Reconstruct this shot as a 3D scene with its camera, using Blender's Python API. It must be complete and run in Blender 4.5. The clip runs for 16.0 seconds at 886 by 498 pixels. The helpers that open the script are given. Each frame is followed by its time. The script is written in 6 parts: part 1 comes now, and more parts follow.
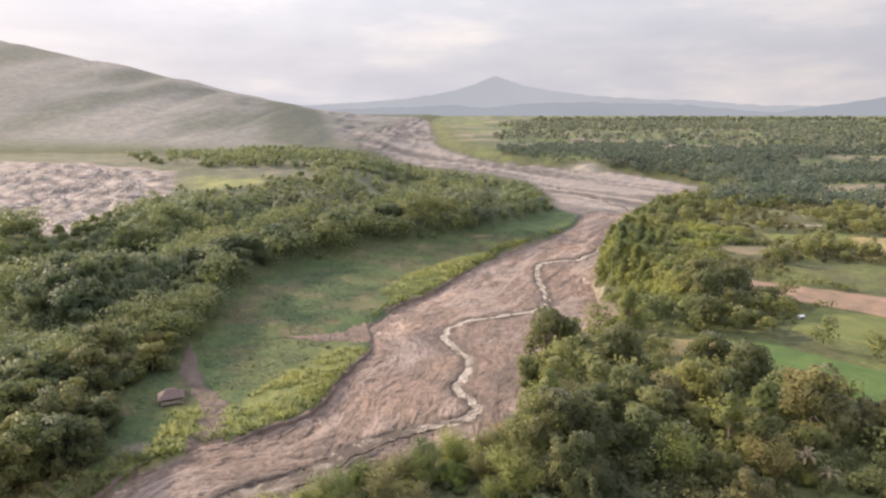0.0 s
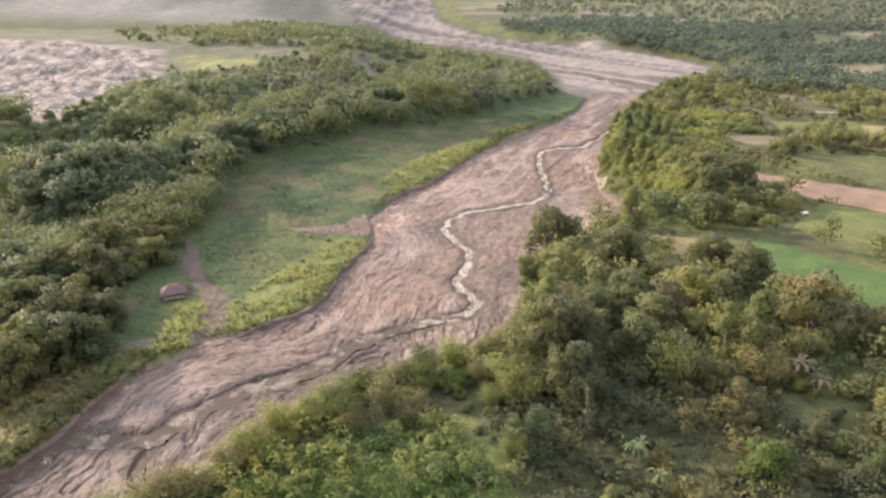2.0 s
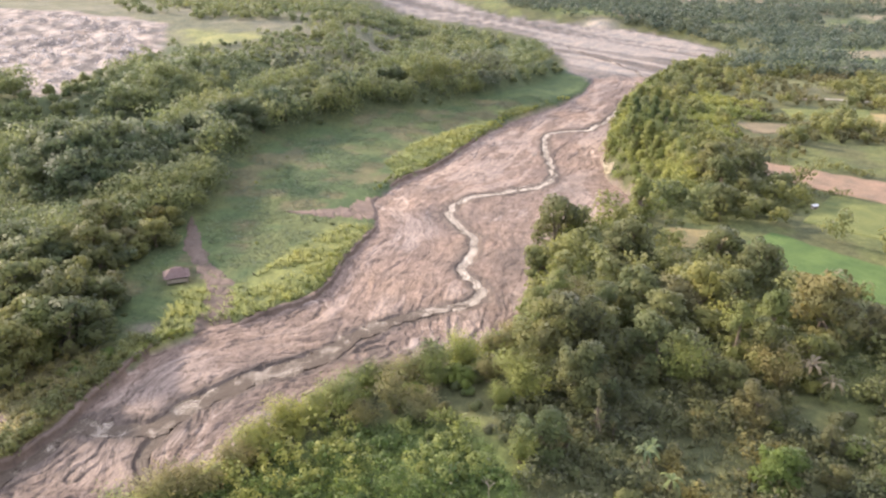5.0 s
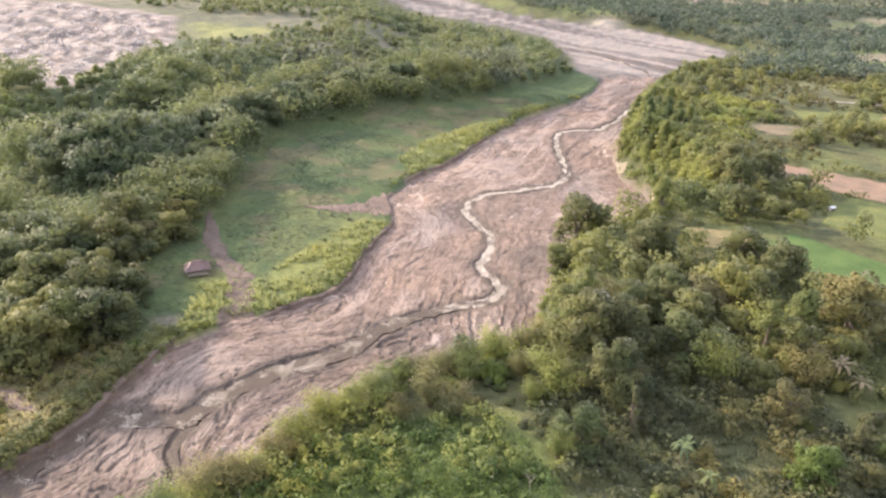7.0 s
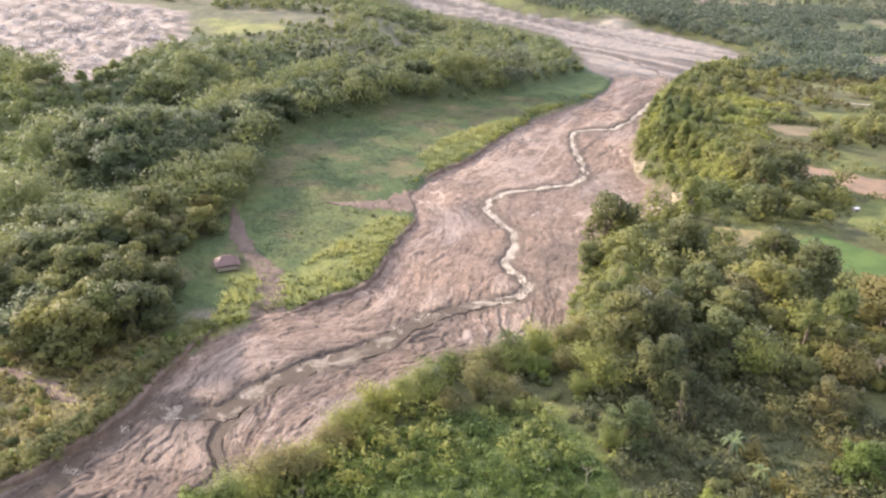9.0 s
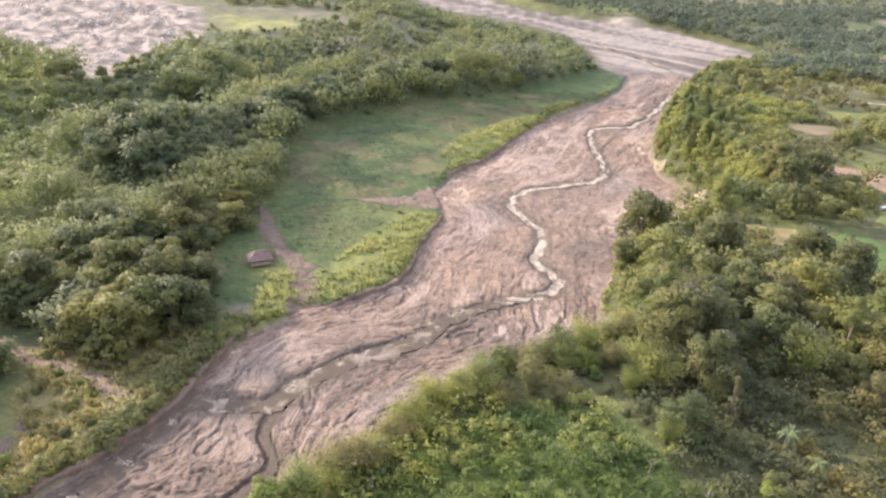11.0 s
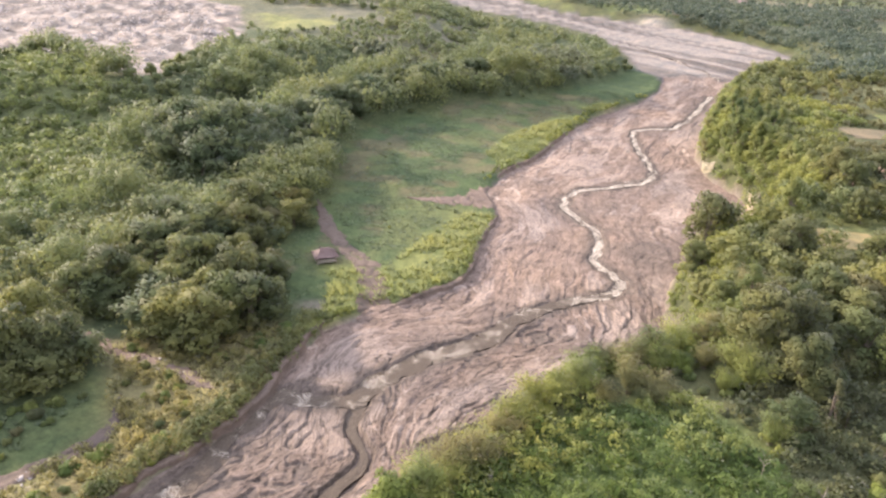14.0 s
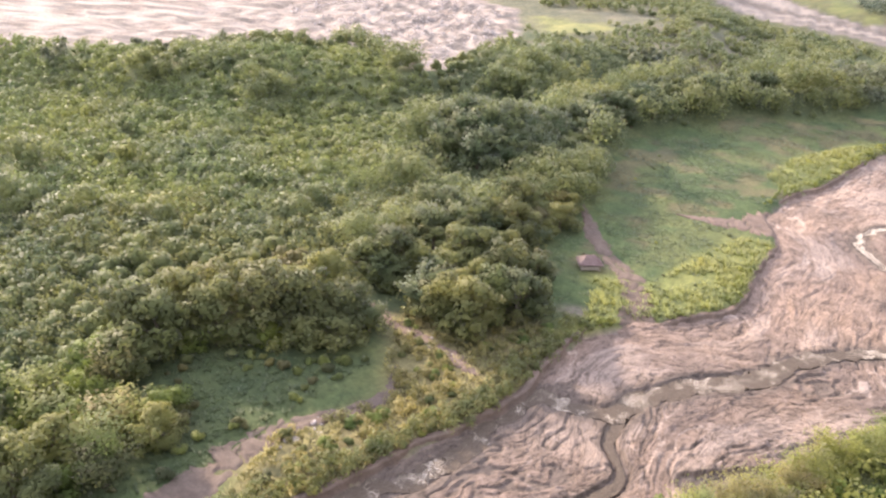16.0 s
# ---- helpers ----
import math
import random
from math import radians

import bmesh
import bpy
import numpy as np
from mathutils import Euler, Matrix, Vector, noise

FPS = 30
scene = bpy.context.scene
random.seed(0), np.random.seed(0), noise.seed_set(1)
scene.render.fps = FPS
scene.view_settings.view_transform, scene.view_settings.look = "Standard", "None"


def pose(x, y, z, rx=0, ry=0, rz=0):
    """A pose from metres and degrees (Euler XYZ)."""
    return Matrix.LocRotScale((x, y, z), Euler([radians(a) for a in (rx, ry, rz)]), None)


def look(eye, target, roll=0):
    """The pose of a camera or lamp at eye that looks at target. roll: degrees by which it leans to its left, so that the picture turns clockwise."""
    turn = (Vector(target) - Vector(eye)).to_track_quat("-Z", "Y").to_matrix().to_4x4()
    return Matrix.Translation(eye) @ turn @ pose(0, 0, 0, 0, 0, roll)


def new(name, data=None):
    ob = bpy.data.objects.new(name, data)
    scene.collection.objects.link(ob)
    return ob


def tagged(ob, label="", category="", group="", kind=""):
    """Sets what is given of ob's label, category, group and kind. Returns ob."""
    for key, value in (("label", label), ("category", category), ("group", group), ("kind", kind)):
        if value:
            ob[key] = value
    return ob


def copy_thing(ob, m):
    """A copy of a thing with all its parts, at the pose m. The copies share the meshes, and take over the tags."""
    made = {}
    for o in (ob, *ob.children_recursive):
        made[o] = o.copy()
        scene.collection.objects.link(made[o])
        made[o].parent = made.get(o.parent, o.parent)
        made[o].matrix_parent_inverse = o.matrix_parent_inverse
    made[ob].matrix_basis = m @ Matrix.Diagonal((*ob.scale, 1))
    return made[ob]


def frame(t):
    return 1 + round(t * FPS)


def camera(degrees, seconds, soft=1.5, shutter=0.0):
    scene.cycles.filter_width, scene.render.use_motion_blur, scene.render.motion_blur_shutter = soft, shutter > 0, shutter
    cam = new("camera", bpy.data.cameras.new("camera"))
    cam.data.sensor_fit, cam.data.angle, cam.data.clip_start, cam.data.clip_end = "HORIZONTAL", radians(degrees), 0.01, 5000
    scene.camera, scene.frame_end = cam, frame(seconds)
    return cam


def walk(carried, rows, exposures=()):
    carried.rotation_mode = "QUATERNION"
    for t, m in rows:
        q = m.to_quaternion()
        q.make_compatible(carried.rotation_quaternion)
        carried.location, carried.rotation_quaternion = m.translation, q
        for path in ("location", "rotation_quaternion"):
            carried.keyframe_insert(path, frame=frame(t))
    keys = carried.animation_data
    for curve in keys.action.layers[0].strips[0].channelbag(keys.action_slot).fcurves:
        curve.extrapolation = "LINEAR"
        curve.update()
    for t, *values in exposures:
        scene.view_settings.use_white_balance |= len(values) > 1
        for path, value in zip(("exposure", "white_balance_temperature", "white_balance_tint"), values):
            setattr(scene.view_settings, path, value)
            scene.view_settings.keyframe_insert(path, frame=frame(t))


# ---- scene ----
cam = camera(64.7, 16.0, soft=2.4)
METRES, EYE, TILT, LEAN, TURN = 50.0, 66.7, -11.0, 0.0, 0.0
ROWS = [
    (0.0, 0.0, 0.0, 0.0, 0.0, 0.0, -0.0),
    (0.5, 0.001, 0.0131, 0.0221, -0.01, -0.73, -0.02),
    (1.0, 0.002, 0.026, 0.0421, -0.0, -2.23, -0.05),
    (1.5, 0.0029, 0.0382, 0.0636, 0.02, -5.0, -0.07),
    (2.0, 0.0026, 0.051, 0.0833, 0.07, -10.02, -0.12),
    (2.5, 0.0029, 0.0654, 0.1061, 0.06, -12.03, -0.11),
    (3.0, 0.004, 0.0783, 0.1214, 0.06, -11.88, -0.12),
    (5.5, -0.0519, 0.0924, 0.1281, 0.14, -12.03, -1.34),
    (6.0, -0.0765, 0.0874, 0.1276, 0.14, -12.08, -1.54),
    (6.5, -0.1037, 0.0817, 0.1264, 0.13, -12.13, -1.69),
    (7.0, -0.1337, 0.0755, 0.1251, 0.11, -12.2, -1.87),
    (7.5, -0.1654, 0.0692, 0.1242, 0.11, -12.24, -2.0),
    (8.0, -0.1994, 0.0629, 0.123, 0.1, -12.29, -2.16),
    (8.5, -0.2342, 0.0568, 0.1211, 0.07, -12.32, -2.28),
    (9.0, -0.2704, 0.05, 0.1201, 0.07, -12.36, -2.4),
    (11.5, -0.4604, 0.0194, 0.1114, 0.04, -12.57, -2.76),
    (12.0, -0.4994, 0.0142, 0.1102, 0.04, -12.56, -2.81),
    (12.5, -0.539, 0.0095, 0.1092, 0.03, -12.56, -2.85),
    (13.0, -0.5791, 0.0051, 0.1081, 0.03, -12.56, -2.89),
    (13.5, -0.6192, 0.0009, 0.1072, 0.07, -12.59, -2.93),
    (14.0, -0.661, -0.0042, 0.1069, 1.17, -12.69, -3.19),
    (14.5, -0.7023, -0.0101, 0.1058, 3.22, -12.83, -3.62),
    (15.0, -0.7445, -0.0172, 0.1052, 6.5, -13.04, -4.24),
    (15.5, -0.7868, -0.0257, 0.1046, 11.9, -13.41, -5.2),
    (16.0, -0.8319, -0.0381, 0.1032, 21.07, -14.19, -6.73),
]
walk(cam, [(t, pose(0, 0, EYE, TILT, LEAN, TURN) @ pose(METRES * x, METRES * y, METRES * z, 90 + pitch, roll, yaw)) for t, x, y, z, yaw, pitch, roll in ROWS],
     exposures=[(0.0, 0.36, 6220, 17), (1.5, 0.47, 6130, 18), (5.5, 0.80, 5980, 18), (14.5, 0.83, 5980, 18), (16.0, 1.00, 6080, 21)])

# ---- world and sun ----
SUN_AZ, SUN_EL = 62.0, 25.0          # degrees left of the valley's line, degrees above the horizon
sun_dir = Vector((-math.sin(radians(SUN_AZ)) * math.cos(radians(SUN_EL)), math.cos(radians(SUN_AZ)) * math.cos(radians(SUN_EL)), math.sin(radians(SUN_EL))))
world = bpy.data.worlds.new("hazy_evening_sky")
scene.world = world
world.use_nodes = True
wn, wl = world.node_tree.nodes, world.node_tree.links
wn.clear()
w_out = wn.new("ShaderNodeOutputWorld")
w_bg = wn.new("ShaderNodeBackground")
w_sky = wn.new("ShaderNodeTexSky")
w_sky.sky_type, w_sky.sun_disc = "NISHITA", False
w_sky.sun_elevation, w_sky.sun_rotation = radians(SUN_EL), radians(-SUN_AZ)
w_sky.dust_density, w_sky.air_density = 4.0, 1.5
w_dim = wn.new("ShaderNodeMix")
w_dim.data_type, w_dim.blend_type = "RGBA", "MULTIPLY"
w_dim.inputs[0].default_value = 1.0
w_dim.inputs[7].default_value = (0.10, 0.10, 0.10, 1)
w_co = wn.new("ShaderNodeTexCoord")
w_map = wn.new("ShaderNodeMapping")
w_map.inputs["Scale"].default_value = (1.6, 1.6, 6.0)
w_noise = wn.new("ShaderNodeTexNoise")
w_noise.inputs["Scale"].default_value = 2.2
w_noise.inputs["Detail"].default_value = 6
w_noise.inputs["Roughness"].default_value = 0.55
w_ramp = wn.new("ShaderNodeValToRGB")
w_ramp.color_ramp.elements[0].position, w_ramp.color_ramp.elements[0].color = 0.36, (0.52, 0.52, 0.545, 1)
w_ramp.color_ramp.elements[1].position, w_ramp.color_ramp.elements[1].color = 0.70, (0.80, 0.74, 0.67, 1)
w_mid = w_ramp.color_ramp.elements.new(0.54)
w_mid.color = (0.605, 0.597, 0.600, 1)
w_mix = wn.new("ShaderNodeMix")
w_mix.data_type = "RGBA"
w_mix.inputs[0].default_value = 0.86
wl.new(w_co.outputs["Generated"], w_map.inputs["Vector"])
wl.new(w_map.outputs["Vector"], w_noise.inputs["Vector"])
wl.new(w_noise.outputs["Fac"], w_ramp.inputs["Fac"])
wl.new(w_sky.outputs["Color"], w_dim.inputs[6])
wl.new(w_dim.outputs[2], w_mix.inputs[6])
wl.new(w_ramp.outputs["Color"], w_mix.inputs[7])
w_sep = wn.new("ShaderNodeSeparateXYZ")
wl.new(w_co.outputs["Generated"], w_sep.inputs["Vector"])
w_up = wn.new("ShaderNodeMapRange")        # an overcast sky is brightest overhead
w_up.inputs["From Min"].default_value, w_up.inputs["From Max"].default_value = 0.06, 0.75
w_up.inputs["To Min"].default_value, w_up.inputs["To Max"].default_value = 0.87, 1.7
wl.new(w_sep.outputs["Z"], w_up.inputs["Value"])
w_side = wn.new("ShaderNodeMapRange")      # and brighter on the sun's side
w_side.inputs["From Min"].default_value, w_side.inputs["From Max"].default_value = -0.7, 0.6
w_side.inputs["To Min"].default_value, w_side.inputs["To Max"].default_value = 1.22, 0.82
wl.new(w_sep.outputs["X"], w_side.inputs["Value"])
w_both = wn.new("ShaderNodeMath")
w_both.operation = "MULTIPLY"
wl.new(w_up.outputs["Result"], w_both.inputs[0])
wl.new(w_side.outputs["Result"], w_both.inputs[1])
w_scale = wn.new("ShaderNodeVectorMath")
w_scale.operation = "SCALE"
wl.new(w_mix.outputs[2], w_scale.inputs[0])
wl.new(w_both.outputs[0], w_scale.inputs["Scale"])
w_blue = wn.new("ShaderNodeMix")            # thinner cloud overhead lets blue through
w_blue.data_type, w_blue.blend_type = "RGBA", "MULTIPLY"
w_blue.inputs[7].default_value = (0.95, 0.98, 1.08, 1)
w_thin = wn.new("ShaderNodeMapRange")
w_thin.inputs["From Min"].default_value, w_thin.inputs["From Max"].default_value = 0.15, 0.6
wl.new(w_sep.outputs["Z"], w_thin.inputs["Value"])
wl.new(w_thin.outputs["Result"], w_blue.inputs[0])
wl.new(w_scale.outputs["Vector"], w_blue.inputs[6])
wl.new(w_blue.outputs[2], w_bg.inputs["Color"])
w_bg.inputs["Strength"].default_value = 1.15
wl.new(w_bg.outputs["Background"], w_out.inputs["Surface"])

sun = new("sun", bpy.data.lights.new("sun", "SUN"))
sun.data.energy, sun.data.angle, sun.data.color = 5.0, radians(3.0), (1.0, 0.82, 0.60)
sun.matrix_world = look((0, 0, 300), Vector((0, 0, 300)) - sun_dir)


# ---- noise and shapes ----
def lattice(ix, iy, seed):
    n = (ix.astype(np.int64) * 374761393 + iy.astype(np.int64) * 668265263 + seed * 982451653) & 0xFFFFFFFF
    n = ((n ^ (n >> 13)) * 1274126177) & 0xFFFFFFFF
    n = n ^ (n >> 16)
    return (n & 0xFFFFFF) / float(0xFFFFFF)


def vnoise(x, y, seed=0):
    """Smooth noise from 0 to 1."""
    x, y = np.asarray(x, float), np.asarray(y, float)
    ix, iy = np.floor(x), np.floor(y)
    fx, fy = x - ix, y - iy
    fx, fy = fx * fx * fx * (fx * (fx * 6 - 15) + 10), fy * fy * fy * (fy * (fy * 6 - 15) + 10)
    a, b = lattice(ix, iy, seed), lattice(ix + 1, iy, seed)
    c, d = lattice(ix, iy + 1, seed), lattice(ix + 1, iy + 1, seed)
    return (a * (1 - fx) + b * fx) * (1 - fy) + (c * (1 - fx) + d * fx) * fy


def fbm(x, y, seed=0, octaves=4, gain=0.5):
    total, amp, norm = 0.0, 1.0, 0.0
    for k in range(octaves):
        total = total + amp * vnoise(np.asarray(x) * 2 ** k + 17.3 * k, np.asarray(y) * 2 ** k - 9.1 * k, seed + k)
        norm += amp
        amp *= gain
    return total / norm


def ramp(a, lo, hi):
    t = np.clip((a - lo) / (hi - lo), 0, 1)
    return t * t * (3 - 2 * t)


def seg_dist(x, y, pts, closed=False):
    """Distance to a polyline."""
    pts = np.asarray(pts, float)
    ends = np.roll(pts, -1, axis=0) if closed else pts[1:]
    best = np.full(np.shape(x), 1e9)
    for (ax, ay), (bx, by) in zip(pts if closed else pts[:-1], ends):
        dx, dy = bx - ax, by - ay
        t = np.clip(((x - ax) * dx + (y - ay) * dy) / (dx * dx + dy * dy + 1e-9), 0, 1)
        best = np.minimum(best, np.hypot(x - ax - t * dx, y - ay - t * dy))
    return best


def inside(x, y, pts):
    pts = np.asarray(pts, float)
    hit = np.zeros(np.shape(x), bool)
    for (ax, ay), (bx, by) in zip(pts, np.roll(pts, -1, axis=0)):
        if ay != by:
            hit ^= ((ay > y) != (by > y)) & (x < (bx - ax) * (y - ay) / (by - ay) + ax)
    return hit


def signed(x, y, pts):
    """Distance to a polygon's edge, positive inside."""
    d = seg_dist(x, y, pts, True)
    return np.where(inside(x, y, pts), d, -d)


def smooth_line(pts, n):
    """n points along a Catmull-Rom curve through pts."""
    p = np.asarray(pts, float)
    p = np.vstack([2 * p[0] - p[1], p, 2 * p[-1] - p[-2]])
    u = np.linspace(0, len(pts) - 1 - 1e-6, n)
    k = u.astype(int)
    f = (u - k)[:, None]
    a, b, c, d = p[k], p[k + 1], p[k + 2], p[k + 3]
    return 0.5 * (2 * b + (c - a) * f + (2 * a - 5 * b + 4 * c - d) * f * f + (3 * b - a - 3 * c + d) * f ** 3)


# ---- the plan of the valley ----
# the river bed: left edge and right edge, going upstream
BED_L = [(-110, 20), (-95, 42), (-82, 62), (-74, 76), (-68, 86), (-62.6, 97), (-60.5, 110), (-57, 121), (-47, 130), (-37, 137), (-28, 147), (-25, 165),
         (-20, 183), (-20, 195), (-22, 206), (-15, 226), (-5, 240), (4, 260), (12, 278), (27, 306), (50, 330), (68, 359), (81, 398)]
BED_R = [(-92, 4), (-68, 34), (-54, 51), (-45, 60), (-38, 67), (-31, 74), (-25, 83), (-16, 93), (-3, 99), (7, 106), (12, 118), (15, 136),
         (20, 150), (37, 160), (52, 177), (59, 203), (54, 234), (56, 252), (64, 276), (78, 310), (100, 349), (124, 382), (143, 404)]
STREAM = [(-100, 32), (-88, 52), (-77, 66), (-70, 74), (-66, 82), (-64, 91), (-60, 99), (-53.4, 98.6), (-47.5, 99.5), (-43, 106), (-35, 113), (-26, 120), (-16.4, 131), (-5, 138.5),
          (4.8, 143.6), (7.5, 151), (3.4, 160), (6.2, 169), (6.4, 180), (0.5, 197), (5.5, 210), (19, 217), (32, 225), (36.7, 241), (37, 262), (41.4, 288), (60, 297), (76, 322), (94, 357)]
BED = BED_L + BED_R[::-1]
PLATEAU = [(-130, -60), (-110, 5)] + BED_R[1:] + [(170, 416), (184, 442), (190, 478), (185, 507), (178, 538), (166, 562), (145, 580), (106, 601), (51, 636), (11, 746), (-8, 863), (-40, 2000), (0, 4800), (4800, 4800), (4800, -4800), (-300, -4800)]
LAHAR_FAR = [(78, 359), (68, 426), (68, 467), (63, 543), (10, 601), (-42, 636), (-99, 690), (-200, 1200), (-420, 2400), (-40, 2100), (-8, 863), (11, 746), (51, 636), (106, 601), (145, 580), (166, 562), (178, 538), (185, 507), (190, 478), (184, 442), (170, 416), (145, 402), (110, 373)]
LAHAR_LEFT = [(-156, 266), (-152, 285), (-155, 306), (-151, 330), (-139, 362), (-155, 403), (-163, 428), (-223, 452), (-367, 489), (-771, 445), (-700, 200), (-356, 210), (-281, 247), (-216, 301), (-185, 295), (-168, 276)]
FOREST_LEFT = [(-77, 108), (-66, 122), (-74, 148), (-72, 180), (-71, 220), (-72, 254), (-48, 291), (1, 320), (31, 348), (66, 410), (58, 510), (8, 524), (-60, 448), (-96, 392),
               (-139, 366), (-149, 335), (-152, 306), (-153, 267), (-185, 293), (-216, 299), (-282, 247), (-331, 214), (-335, 200), (-190, 95), (-130, 48), (-112, 40), (-107, 52), (-107, 67), (-123, 74), (-119, 84), (-104, 89), (-93, 101)]
GULLY = [(-70.6, 186), (-66, 173), (-61, 162), (-53, 150), (-49.5, 141), (-48, 131)]
SAND_TRAIL = [(-103, 112), (-93, 108), (-86, 105), (-78, 102), (-71, 98)]
SIDE_CUT = [(-100, 44), (-98, 57), (-97, 66), (-92, 75), (-84, 85), (-86, 96)]
RIDGE_TREES = [(-84, 232), (-80, 262), (-54, 306), (-3, 336), (31, 365), (60, 410)]
YELLOW_STRIP = [(-153, 417), (-138, 372), (-120, 380), (-93, 393), (-106, 408), (-125, 414)]

# fields on the plateau: corners, going round
FIELDS = {
    "rice": [(56, 136), (68.5, 146), (93, 121), (78, 109)],
    "pasture": [(79, 153), (94, 171), (126, 150), (97, 137)],
    "stubble": [(45, 138), (47, 148), (62, 145), (54, 135)],
    "fallow": [(88, 199), (132, 171), (115, 156), (83, 184)],
    "far_green": [(124, 268), (158, 268), (153, 255), (123, 257)],
    "far_fallow": [(155, 264), (182, 254), (162, 226), (146, 246)],
    "brown_patch": [(98, 246), (116, 244), (113, 230), (99, 231)],
}
CLEARING = [(-33, 56), (-24, 70), (-14, 78), (-4, 80), (5, 74), (8, 64), (4, 46), (-20, 40)]
DIRT_CLEARING = [(18, 60), (24, 76), (38, 78), (42, 70), (34, 58)]
SCRUB_LEFT = [(-126, 170), (-132, 215), (-144, 251), (-155, 263), (-185, 287), (-272, 238), (-380, 220), (-330, 120), (-220, 110), (-150, 130)]
REEDS = [[(-49, 131), (-43, 132.5), (-36, 137.5), (-27, 148), (-24.5, 165), (-20, 184), (-28, 184), (-36, 172), (-42, 158), (-48, 146)],
         [(-16, 226), (-5, 240), (4, 260), (12, 279), (22, 297), (14, 298), (0, 282), (-14, 262), (-22, 240)],
         [(-59, 121), (-49.5, 129), (-50, 141), (-55, 147), (-60, 144), (-58, 134)], [(27, 306), (40, 318), (34, 322), (22, 310)]]
NEAR_CLEARING = [(-90, 95), (-96, 72), (-100, 54), (-108, 50), (-106, 66), (-122, 74), (-118, 84), (-104, 88)]
BANK_SCRUB = [(-92, 50), (-83, 62), (-75, 75), (-69, 86), (-64, 97), (-62, 110), (-66, 120), (-78, 114), (-94, 110), (-88, 98), (-83, 86), (-94, 70)]
# low rises under the left bank wood: place, radius, height
MOUNDS = [(-108, 205, 23, 10), (-96, 148, 16, 4), (-40, 312, 40, 3), (20, 345, 30, 3), (-210, 240, 50, 4)]
# the higher land behind the wood, towards the lahar field
UPLAND = [(-260, 190), (-152, 226), (-108, 262), (-70, 325), (-20, 370), (-20, 560), (-140, 720), (-1400, 720), (-1400, 190)]
BASE_Y = [-5000, 95, 290, 350, 400, 460, 540, 640, 1000, 3000, 6000]
BASE_Z = [0, 0, 4.5, 8, 10, 12, 14, 21, 33, 50, 55]
FLANK_Y = [-5000, 95, 290, 350, 400, 460, 600, 1000, 3000, 6000]
FLANK_Z = [0, 0, 4.5, 10, 16, 23, 32, 45, 58, 60]


def base(y):
    return np.interp(y, BASE_Y, BASE_Z)


def ridge_height(x):
    return np.interp(x, [-4800, -1500, -677, -560, -450, -380, -300, -211, -150, -90], [520, 330, 181, 157, 133, 117, 94, 75, 55, 40])


